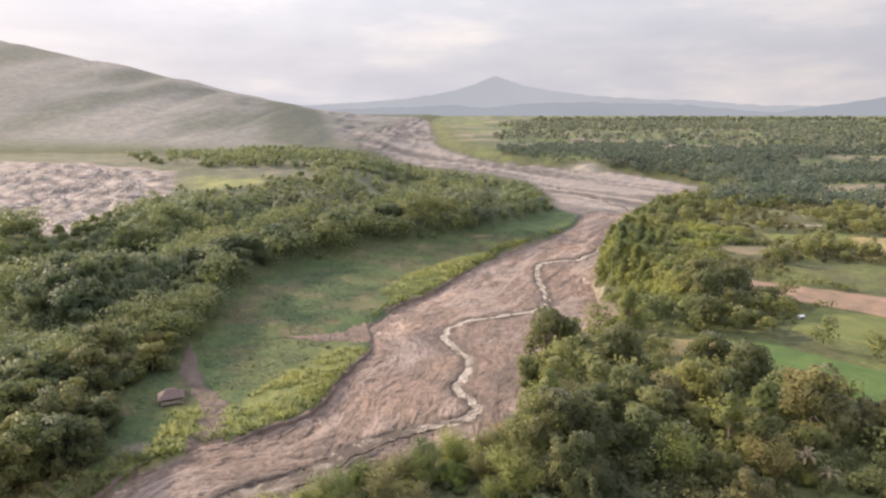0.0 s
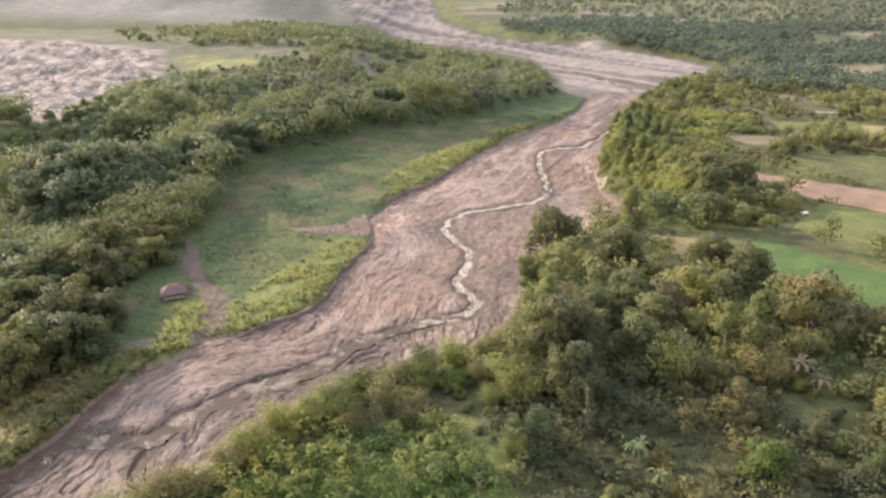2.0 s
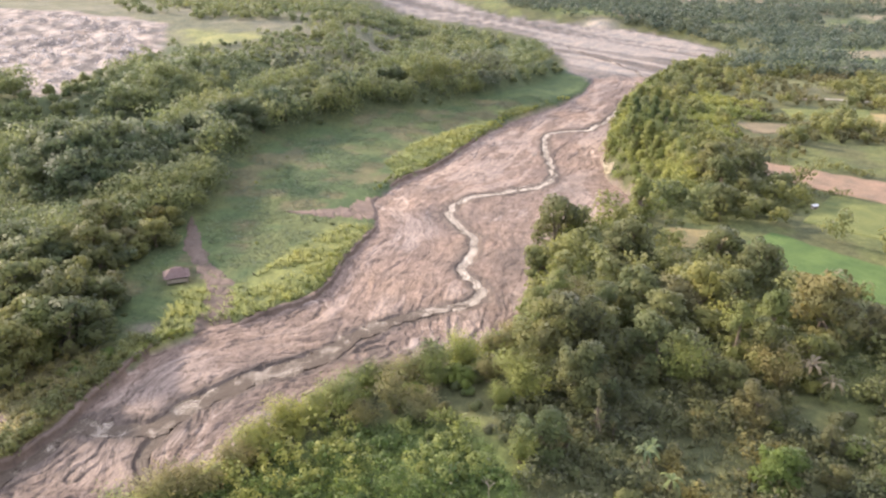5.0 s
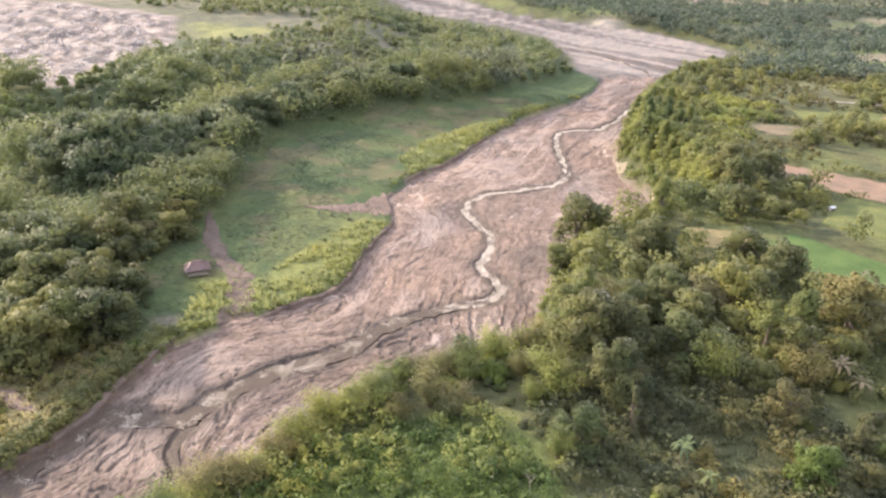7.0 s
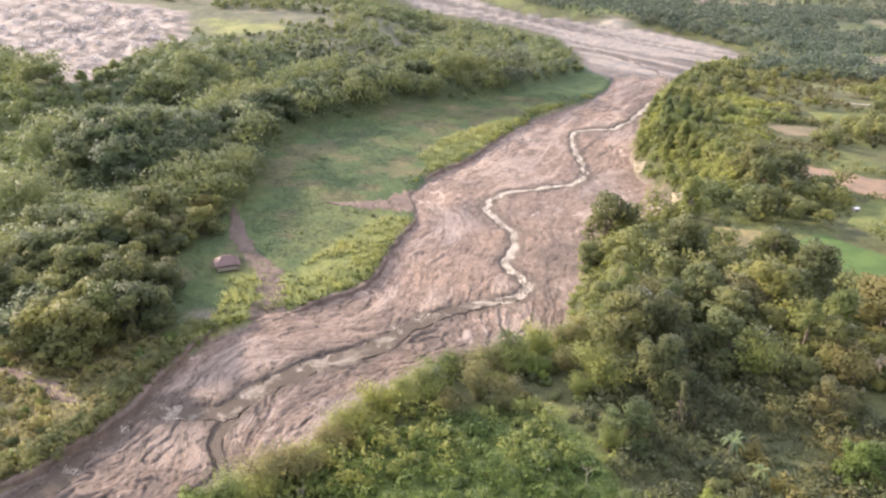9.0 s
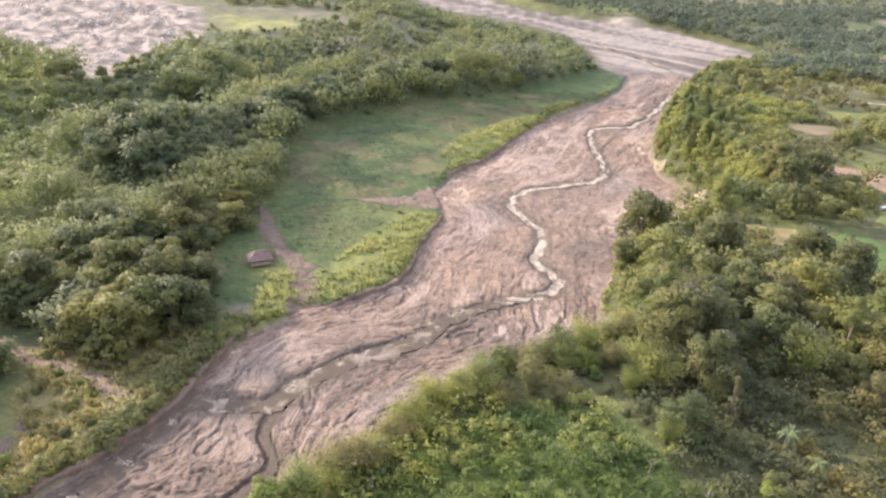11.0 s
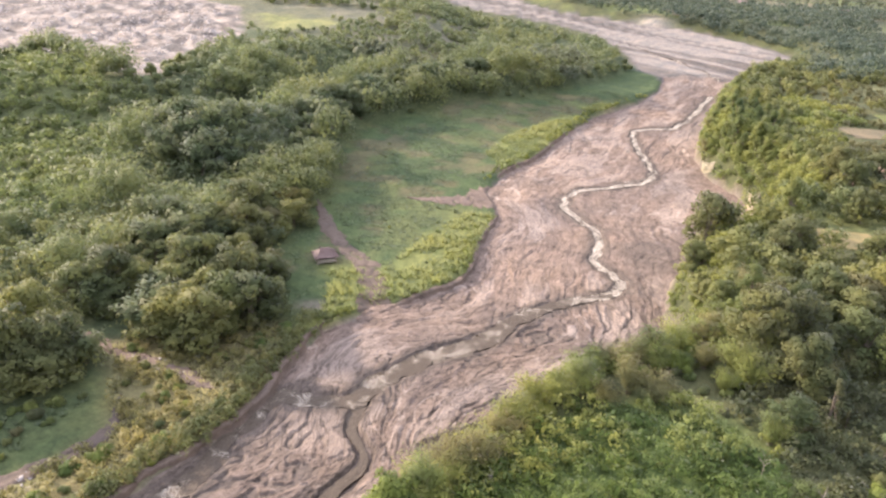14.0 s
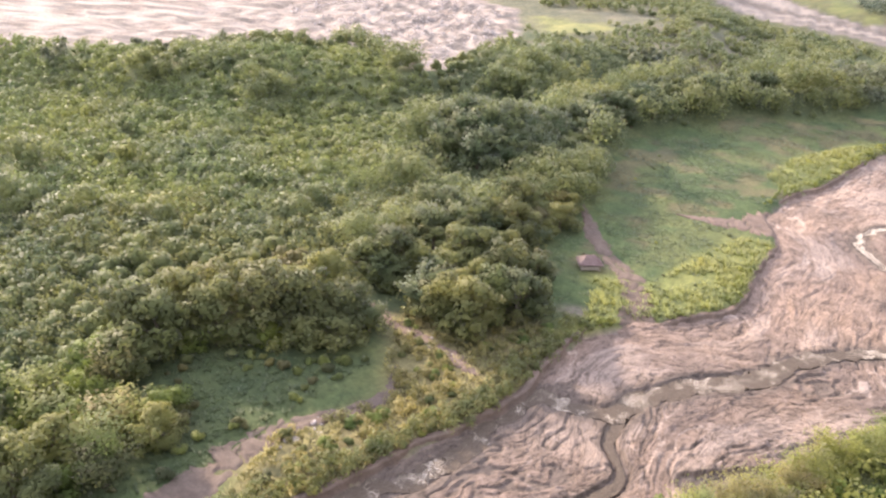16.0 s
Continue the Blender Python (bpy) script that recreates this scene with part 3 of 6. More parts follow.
    lay(ramp(signed(x, y, LAHAR_LEFT), 0, 6) * ramp(grit, 0.52, 0.60) * 0.9, (0.390, 0.345, 0.310))
    lay(ramp(signed(x, y, LAHAR_LEFT), 0, 6) * ramp(grit, 0.48, 0.40) * 0.9, (0.150, 0.135, 0.122))
    # flank: ash grey, paled further so that haze sits in the base colour
    lay(np.where((x < -80) & (y > 560), ramp(y - 0.1 * np.abs(x), 540, 640) * ramp(x, -80, -150) * (0.8 + 0.2 * ramp(n2, 0.35, 0.65)), 0), (0.205, 0.203, 0.190))
    flank = np.where((x < -80) & (y > 560), ramp(y - 0.1 * np.abs(x), 560, 680), 0)
    gorge = fbm((x - 0.25 * y) / 60, y / 260, 77, 4)
    lay(flank * ramp(gorge, 0.52, 0.62) * 0.75, (0.128, 0.138, 0.110))
    lay(flank * ramp(gorge, 0.44, 0.36) * 0.6, (0.275, 0.262, 0.240))
    lay(flank * ramp(x + 0.235 * y, -30, 5) * ramp(signed(x, y, LAHAR_FAR), -2, -14), (0.105, 0.115, 0.092))
    lay(np.where((dbed > -1.5) & (y < 412) & (dplat < 1.0), ramp(dbed, -0.5, 0.3), 0), (0.24, 0.195, 0.17))
    return col


gx, gy = spread(-230, 150, 1.9, 4700), spread(40, 460, 1.9, 4800)
GX, GY = np.meshgrid(gx, gy)
fx, fy = GX.ravel(), GY.ravel()
ground = mesh_object("ground", np.stack([fx, fy, ground_height(fx, fy)], 1), grid_faces(len(gy), len(gx)), M_GROUND, smooth=True)
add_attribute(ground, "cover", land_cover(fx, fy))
tagged(ground, "green valley land with ash-grey lahar fans and volcano flank", "ground", kind="structure")


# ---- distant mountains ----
# the ranges glow unlit; their haze is put into the emission colour
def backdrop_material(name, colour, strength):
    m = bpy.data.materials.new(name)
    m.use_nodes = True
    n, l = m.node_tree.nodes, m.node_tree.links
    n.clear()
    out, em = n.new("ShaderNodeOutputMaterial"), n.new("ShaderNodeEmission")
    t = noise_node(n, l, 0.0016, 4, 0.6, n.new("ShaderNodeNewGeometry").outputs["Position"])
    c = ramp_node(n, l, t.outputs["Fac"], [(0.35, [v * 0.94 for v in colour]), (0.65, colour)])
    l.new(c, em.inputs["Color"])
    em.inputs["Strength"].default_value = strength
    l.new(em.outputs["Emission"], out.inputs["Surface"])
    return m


def mountain(name, dist, knots, mat, label, seed):
    """A far range: degrees right of the valley's line and degrees above the eye."""
    az = np.linspace(knots[0][0], knots[-1][0], 260)
    el = np.interp(az, [k[0] for k in knots], [k[1] for k in knots])
    el = el + (fbm(az * 1.1, az * 0, seed, 4) - 0.5) * 0.22 * np.clip(el + 0.4, 0.1, 1)
    rows = []
    for share, d in ((1.0, dist), (0.45, dist - 160), (-0.0, dist - 320)):
        z = 67 + share * np.tan(np.radians(el)) * dist - (1 - share) * 60
        rows.append(np.stack([np.sin(np.radians(az)) * d, np.cos(np.radians(az)) * d, z], 1))
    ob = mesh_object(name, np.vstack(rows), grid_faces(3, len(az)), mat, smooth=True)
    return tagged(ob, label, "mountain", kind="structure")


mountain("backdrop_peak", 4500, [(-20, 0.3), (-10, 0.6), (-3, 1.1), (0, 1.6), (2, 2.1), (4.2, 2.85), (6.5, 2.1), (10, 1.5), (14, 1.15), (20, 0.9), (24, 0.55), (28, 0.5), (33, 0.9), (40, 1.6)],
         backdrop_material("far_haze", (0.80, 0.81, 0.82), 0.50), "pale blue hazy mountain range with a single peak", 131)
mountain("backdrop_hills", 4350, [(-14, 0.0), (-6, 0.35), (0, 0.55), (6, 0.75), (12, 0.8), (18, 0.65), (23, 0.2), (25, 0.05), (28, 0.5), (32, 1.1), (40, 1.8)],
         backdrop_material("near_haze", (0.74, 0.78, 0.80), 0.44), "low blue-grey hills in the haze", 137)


# ---- the river bed and the water ----
def bed_relief(s, c, x, y):
    """A silt bed in low crumbling terraces, cut by thin braids along the flow, with patches of clods."""
    ws = s + (fbm(s / 15, c / 8, 81, 4) - 0.5) * 10
    wc = c + (fbm(s / 24, c / 11, 83, 5) - 0.5) * 12 + (fbm(s / 70, c / 40, 84, 2) - 0.5) * 16
    n1 = np.abs(fbm(ws / 27, wc / 4.3, 85, 4) - 0.5) * 2
    n2 = np.abs(fbm(ws / 11, wc / 1.9, 87, 4) - 0.5) * 2
    m1, m2 = ramp(fbm(x / 20, y / 20, 88, 2), 0.28, 0.42), ramp(fbm(x / 11, y / 11, 90, 2), 0.34, 0.54)
    n3 = np.abs(fbm(ws / 6.5, wc / 1.5, 86, 3) - 0.5) * 2
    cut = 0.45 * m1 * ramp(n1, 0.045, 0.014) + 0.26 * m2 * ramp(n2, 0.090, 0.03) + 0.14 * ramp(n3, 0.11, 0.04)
    terr, small = fbm(ws / 38, wc / 10, 91, 5), fbm(ws / 12, wc / 4.0, 95, 4)
    step = sum(0.24 * ramp(terr, q, q + 0.004) for q in (0.40, 0.475, 0.525, 0.60))
    step = step + sum(0.13 * ramp(small, q, q + 0.010) for q in (0.42, 0.50, 0.58)) * ramp(fbm(x / 14, y / 14, 98, 3), 0.36, 0.50)
    rocky = ramp(fbm(ws / 22, wc / 9, 93, 3), 0.44, 0.56)
    clods = (0.06 + 0.32 * rocky) * (fbm(x / 0.85, y / 0.85, 92, 2) - 0.5) + 0.16 * (0.2 + rocky) * (fbm(x / 1.7, y / 1.7, 89, 3) - 0.5) + 0.15 * (fbm(ws / 3.0, wc / 1.3, 94, 3) - 0.5)
    rill = np.abs(fbm(ws / 13, wc / 4.2, 101, 4) - 0.5) * 2
    silt = ramp(rill, 0.060, 0.022) * ramp(fbm(x / 16, y / 16, 102, 2), 0.44, 0.54) + 0.5 * ramp(fbm(ws / 26, wc / 5, 103, 4), 0.52, 0.64)
    return (0.52 * (step - 0.55) + 0.55 * clods - 0.72 * cut) * np.interp(y, [130, 170], [1.0, 0.8]) - 0.2, cut, silt


def stream_half(y):
    """Half the width of the water by its place in the valley."""
    return np.interp(y, [40, 70, 92, 98, 106, 122, 134, 146, 160, 300], [2.4, 1.9, 1.6, 1.8, 2.2, 2.4, 1.8, 1.2, 1.0, 0.95])


NS, NC = 860, 210
# rows lie closer together in the lower valley
row_at = (lambda q: np.interp(np.linspace(0, 1, NS), [0, 0.70, 1], [0, 0.47, 1]) * (q - 1))(4000).astype(int)
edge_l, edge_r = smooth_line(BED_L, 4000)[row_at], smooth_line(BED_R, 4000)[row_at]
mid = (edge_l + edge_r) / 2
along = np.concatenate([[0], np.cumsum(np.hypot(*np.diff(mid, axis=0).T))])
wide = np.hypot(*(edge_r - edge_l).T)
uu = np.linspace(-0.10, 1.06, NC)
BX = edge_l[:, None, 0] * (1 - uu) + edge_r[:, None, 0] * uu
BY = edge_l[:, None, 1] * (1 - uu) + edge_r[:, None, 1] * uu
BS = np.repeat(along[:, None], NC, 1)
BC = wide[:, None] * uu[None, :]
bx, by = BX.ravel(), BY.ravel()
stream_line = smooth_line(STREAM, 700)
stream_line = stream_line + np.stack([(fbm(stream_line[:, 0] / 4 + k, stream_line[:, 1] / 4, 175 + k, 3) - 0.5) * 2.6 for k in (0, 1)], 1)
d_stream = seg_dist(bx, by, stream_line[::4])
side_line = smooth_line([(-48, 60), (-50, 72), (-44, 84), (-47, 92), (-46, 99)], 30)
fan_line = smooth_line([(-34, 88), (-28, 92), (-22, 95), (-14, 99)], 24)
d_side = np.minimum(seg_dist(bx, by, side_line), seg_dist(bx, by, fan_line) - 0.9) + (fbm(bx / 3, by / 3, 105, 3) - 0.5) * 1.2
relief, cuts, silt = bed_relief(BS.ravel(), BC.ravel(), bx, by)
half_w = stream_half(by)
bz = base(by) + relief * ramp(d_stream, half_w * 0.3, half_w + 1.2) - np.interp(by, [120, 150], [0.48, 0.45]) * ramp(d_stream, half_w + 0.6, half_w - 0.1) - 0.75 * ramp(d_side, 1.55, 1.25)
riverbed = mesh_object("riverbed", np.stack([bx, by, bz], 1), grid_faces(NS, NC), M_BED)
# wet near the water; the cuts get their shade through this colour too
add_attribute(riverbed, "wet_shade", np.clip(ramp(d_stream, half_w + 2.2, half_w + 0.3) * 0.85 + ramp(d_side, 3.0, 1.0) * 0.6 + ramp(cuts, 0.10, 0.5) * 0.6 + ramp(by, 150, 88) * 0.32 + 0.55 * np.exp(-(((bx - 14) / 13) ** 2 + ((by - 150) / 42) ** 2)) * ramp(fbm(bx / 7, by / 7, 107, 3), 0.30, 0.55) + 0.18 * ramp(d_stream, half_w + 4.5, half_w + 1.5) + ramp(fbm(bx / 12, by / 12, 96, 4), 0.52, 0.64) * 0.25, 0, 1))
riverbed.data.attributes.new("flow", "FLOAT_VECTOR", "POINT").data.foreach_set("vector", np.stack([BS.ravel() / 8.5 + (fbm(bx / 9, by / 9, 108, 3) - 0.5) * 1.2, BC.ravel() / 2.6 + (fbm(bx / 14, by / 14, 109, 3) - 0.5) * 3.5, bx * 0], 1).astype(np.float32).ravel())
add_attribute(riverbed, "silt", np.clip(silt * ramp(d_stream, half_w + 1.0, half_w + 2.5), 0, 1))
tagged(riverbed, "braided bed of pinkish grey volcanic sand and silt", "river bed", kind="structure")


def ribbon(name, line, half, drop, label, foam_at, on_land=False):
    n = len(line)
    tang = np.gradient(line, axis=0)
    tang /= np.hypot(*tang.T)[:, None]
    nor = np.stack([-tang[:, 1], tang[:, 0]], 1)
    s = np.arange(n)
    uu = np.linspace(-1, 1, 11)
    w = half * (0.55 + 0.95 * fbm(s / 6.0, s * 0, 95, 2))
    sides = [w * (0.62 + 0.8 * fbm(s / 1.9, s * 0 + q, 96, 2)) for q in (0, 5)]
    off = np.where(uu < 0, uu * sides[0][:, None], uu * sides[1][:, None])
    X = line[:, None, 0] + nor[:, None, 0] * off
    Y = line[:, None, 1] + nor[:, None, 1] * off
    x, y = X.ravel(), Y.ravel()
    z = base(y) + drop * np.interp(y, [120, 150], [0.40, 0.36]) + 0.12 * (fbm(x / 0.9, y / 0.9, 97, 3) - 0.5)
    if on_land:
        z = ground_height(x, y) + 0.3
    ob = mesh_object(name, np.stack([x, y, z], 1), grid_faces(n, 11), M_WATER, smooth=True)
    add_attribute(ob, "foam", foam_at(x, y))
    run = np.concatenate([[0], np.cumsum(np.hypot(*np.diff(line, axis=0).T))])
    flow = np.stack([np.repeat(run, 11) * 1.25, (w[:, None] * uu).ravel() * 3.2, np.zeros(n * 11)], 1)
    ob.data.attributes.new("flow", "FLOAT_VECTOR", "POINT").data.foreach_set("vector", flow.astype(np.float32).ravel())
    return tagged(ob, label, "stream", kind="structure")


RAPIDS = [(-64, 90, 4), (-70, 75, 5), (-54, 98.5, 5), (-44, 104.5, 4), (-26, 120, 4), (-18, 128, 4), (2, 142, 4), (-34, 113, 3)]


def foam_main(x, y):
    f = 0.015 + 0.27 * ramp(y, 132, 150) + 0.62 * (fbm(x / 2.0, y / 2.0, 99, 3) - 0.5)
    for rx, ry, rad in RAPIDS:
        f = f + 0.07 * np.exp(-((x - rx) ** 2 + (y - ry) ** 2) / rad ** 2)
    return np.minimum(f, 0.17 + 0.20 * ramp(y, 130, 145))


def sand_strip(name, pts, half, wet_shade, label, taper=0.0):
    """A washed-out track of sand lying in the land."""
    line = smooth_line(pts, 160)
    tang = np.gradient(line, axis=0)
    tang /= np.hypot(*tang.T)[:, None]
    nor = np.stack([-tang[:, 1], tang[:, 0]], 1)
    k = np.arange(160)
    uu = np.linspace(-1, 1, 21)
    ends = np.clip(np.minimum(k + 40, 159 - k) / 16.0, 0.15, 1) * (1 - taper * k / 159.0)
    wl_, wr_ = (half * ends * (0.35 + 0.8 * fbm(k / 11.0, k * 0 + q, 205, 3) + 0.55 * fbm(k / 2.6, k * 0 + q, 206, 2)) for q in (0, 9))
    off = np.where(uu < 0, uu * wl_[:, None], uu * wr_[:, None])
    x = (line[:, None, 0] + nor[:, None, 0] * off).ravel()
    y = (line[:, None, 1] + nor[:, None, 1] * off).ravel()
    z = ground_height(x, y) + 0.26 - 0.60 * np.abs(np.tile(uu, 160)) ** 6 + 0.30 * (fbm(x / 1.1, y / 1.1, 207, 3) - 0.5) - 0.3 * ramp(np.abs(fbm(x / 5, y / 5, 209, 3) - 0.5) * 2, 0.08, 0.02)
    ob = mesh_object(name, np.stack([x, y, z], 1), grid_faces(160, 21), M_BED)
    add_attribute(ob, "wet_shade", np.clip(wet_shade + 0.5 * (fbm(x / 3, y / 3, 211, 3) - 0.5), 0, 1))
    return tagged(ob, label, "sand", kind="structure")


def cut_bank(name, pts, label):
    """The crumbling earth step between the low bank and the bed."""
    line = smooth_line(pts, 520)
    tang = np.gradient(line, axis=0)
    tang /= np.hypot(*tang.T)[:, None]
    nor = np.stack([-tang[:, 1], tang[:, 0]], 1)
    out = np.array([1.5, 1.1, 0.7, 0.35, 0.1, 0.0, -0.12, -0.3, -0.55, -1.3])
    rise = np.array([0.75, 1.0, 1.06, 1.08, 1.0, 0.55, 0.1, -0.2, -0.5, -1.3])
    lip = (fbm(line[:, 0] / 3.5, line[:, 1] / 3.5, 221, 4) - 0.5) * 1.8
    off = out[None, :] + lip[:, None] * np.clip(1.3 - np.abs(out) * 0.2, 0, 1)
    x, y = (line[:, None, 0] + nor[:, None, 0] * off).ravel(), (line[:, None, 1] + nor[:, None, 1] * off).ravel()
    z = base(y) + np.tile(rise, 520) * np.repeat(np.interp(line[:, 1], [110, 140], [1.0, 0.72]), 10) + 0.28 * (fbm(x / 1.2, y / 1.2, 223, 3) - 0.5) - 1.6 * np.repeat(np.clip(np.exp(-((line[:, 0] + 20) ** 2 + (line[:, 1] - 201) ** 2) / 170) + np.exp(-((line[:, 0] + 47) ** 2 + (line[:, 1] - 130) ** 2) / 30), 0, 1), 10)
    ob = mesh_object(name, np.stack([x, y, z], 1), grid_faces(520, 10), M_BED)
    # the step faces away from the sun; part of that shade is coloured in
    add_attribute(ob, "wet_shade", np.clip(0.35 + 0.8 * (fbm(x / 2, y / 2, 225, 3) - 0.5), 0, 1))
    return tagged(ob, label, "river bank", kind="structure")


cut_bank("cut_bank", BED_L[:-4], "dark crumbling earth step along the left bank")
sand_strip("gully", [(-45, 126)] + GULLY[::-1], 4.2, 0.82, "dark washed-out sandy gully through the meadow", 0.55)
sand_strip("sand_trail", SAND_TRAIL, 1.7, 0.12, "pale stony trail through dry scrub")
sand_strip("side_cut", SIDE_CUT, 4.2, 0.8, "grey eroded side channel with crumbling edges", 0.75)
sand_strip("sand_tongue", [(-8, 204), (-18, 201), (-25, 195), (-33, 193.2), (-46, 192.5)], 13.0, 0.28, "tongue of pale sand washed over the meadow", 0.92)
ribbon("water", stream_line, stream_half(stream_line[:, 1]), -0.8, "muddy brown stream with pale rapids", foam_main)
braid = smooth_line([(42, 290), (44, 277), (33.5, 262), (33, 250), (37, 238), (30, 226), (18, 220)], 120)
braid = braid + np.stack([(fbm(braid[:, 0] / 4, braid[:, 1] / 4, 178 + k, 3) - 0.5) * 3 for k in (0, 1)], 1)
ribbon("water_braid", braid, np.full(len(braid), 0.5), -0.62, "thin muddy braid of the stream", lambda x, y: 0.10 + 0.5 * (fbm(x / 2.2, y / 2.2, 99, 3) - 0.5))
upper_thread = smooth_line([(104, 368), (108, 376), (112, 389), (107, 401), (106, 418), (97, 440), (88, 467), (71, 526)], 90)
upper_thread = upper_thread + np.stack([(fbm(upper_thread[:, 0] / 5, upper_thread[:, 1] / 5, 188 + k, 3) - 0.5) * 5 for k in (0, 1)], 1)
ribbon("water_upper", upper_thread, np.full(90, 0.8), 0, "thin pale stream over the far lahar bed", lambda x, y: 0.02 + 0.8 * (fbm(x / 6, y / 6, 99, 2) - 0.45), True)
ribbon("water_side", side_line, np.full(len(side_line), 0.8), -1.1, "narrow muddy side channel", lambda x, y: x * 0 - 0.05)


# ---- plants ----
rng = np.random.default_rng(7)


def unit(v):
    return v / np.maximum(np.linalg.norm(v, axis=-1, keepdims=True), 1e-9)


def leaf_quads(P, N, S, soft=None, aspect=0.75, droop=0.15):
    """Pointed, slightly bent leaf clumps at P, facing N, of length S; soft: the way the mass round each one faces."""
    n = len(P)
    r = rng.normal(size=(n, 3))
    a = unit(np.cross(N, r))
    b = np.cross(N, a)
    S = np.asarray(S)[:, None]
    V = np.stack([P + a * S * 0.62 - N * S * droop, P - a * S * 0.38 + b * S * 0.58 * aspect, P - a * S * 0.38 - b * S * 0.58 * aspect], 1)
    shade = np.repeat(unit(N * 0.22 + (N if soft is None else soft) * 0.8), 3, 0)
    return V.reshape(-1, 3), np.arange(3 * n).reshape(n, 3), shade


def sphere_dirs(n, up=0.0):
    d = rng.normal(size=(n, 3))
    d[:, 2] += up
    return unit(d)


def lobed_crown(lobes, per, size, up=0.35, jitter=0.34):
    """Leaf clumps over lobes given as rows of x, y, z, radius."""
    P, N, S, D = [], [], [], []
    for x, y, z, r in lobes:
        k = max(6, int(per * r * r))
        d = sphere_dirs(k, up)
        rad = r * rng.uniform(0.72, 1.06, (k, 1))
        P.append(np.array([x, y, z]) + d * rad * np.array([1, 1, 0.82]))
        N.append(unit(d + rng.normal(size=(k, 3)) * jitter))
        S.append(size * rng.uniform(0.6, 1.35, k))
        D.append(d + 0.7 * np.array([x, y, 0.5 * r]) / max(1.0, math.hypot(x, y)))
    return np.vstack(P), np.vstack(N), np.concatenate(S), unit(np.vstack(D))


def tube(points, radii, sides=6):
    """A tapered limb along points."""
    V, Fc = [], []
    points = np.asarray(points, float)
    for k, (p, r) in enumerate(zip(points, radii)):
        t = unit(points[min(k + 1, len(points) - 1)] - points[max(k - 1, 0)])
        a = unit(np.cross(t, (0.31, 0.95, 0.1)))
        b = np.cross(t, a)
        for q in range(sides):
            w = 2 * math.pi * q / sides
            V.append(p + r * (math.cos(w) * a + math.sin(w) * b))
    for k in range(len(points) - 1):
        for q in range(sides):
            Fc.append((k * sides + q, k * sides + (q + 1) % sides, (k + 1) * sides + (q + 1) % sides, (k + 1) * sides + q))
    return V, Fc


def joined_tubes(limbs, sides=6):
    V, Fc = [], []
    for pts, radii in limbs:
        v, f = tube(pts, radii, sides)
        Fc += [tuple(i + len(V) for i in q) for q in f]
        V += v
    return np.array(V), np.array(Fc)


def crown_lobes(kind, height, radius, count):
    rows = []
    for k in range(count):
        w = rng.uniform(0, 2 * math.pi)
        if kind == "tall":
            h = rng.uniform(0.14, 0.93)
            reach = radius * rng.uniform(0.15, 0.75) * math.sin(math.pi * min(1, h + 0.08)) ** 0.5
        elif kind == "cone":
            h = rng.uniform(0.12, 0.95)
            reach = radius * (1 - h) * rng.uniform(0.4, 0.9)
        else:
            h = rng.uniform(0.14, 0.88)
            reach = radius * rng.uniform(0.25, 0.9) * (1 - 0.55 * max(0, h - 0.5) / 0.5)
        r = radius * rng.uniform(0.18, 0.37) * (0.8 if kind == "cone" else 1)
        rows.append((reach * math.cos(w), reach * math.sin(w), height * h, r))
    return rows


def make_tree(name, kind, height, radius, count, mat, per, size, label, category="tree"):
    """A broadleaf tree: tapered trunk, limbs to its lobes, and a crown of leaf clumps."""
    top = new(name)
    lobes = crown_lobes(kind, height, radius, count)
    lean = rng.uniform(-0.05, 0.05, 2) * height
    spine = [(0, 0, -0.8), (lean[0] * 0.3, lean[1] * 0.3, height * 0.3), (lean[0], lean[1], height * 0.72)]
    r0 = 0.035 * height
    limbs = [(spine, (r0, r0 * 0.75, r0 * 0.3))]
    for x, y, z, r in lobes[: min(7, count)]:
        z0 = height * rng.uniform(0.25, 0.5)
        limbs.append(([(0, 0, z0), (x * 0.5, y * 0.5, z0 * 0.4 + z * 0.6), (x, y, z)], (r0 * 0.45, r0 * 0.3, r0 * 0.12)))
    v, f = joined_tubes(limbs)
    mesh_object("trunk", v, f, M_BARK, top, True)
    v, f, sh = leaf_quads(*lobed_crown(lobes, per, size))
    mesh_object("crown", v, f, mat, top, normals=sh)
    return tagged(top, label, category)


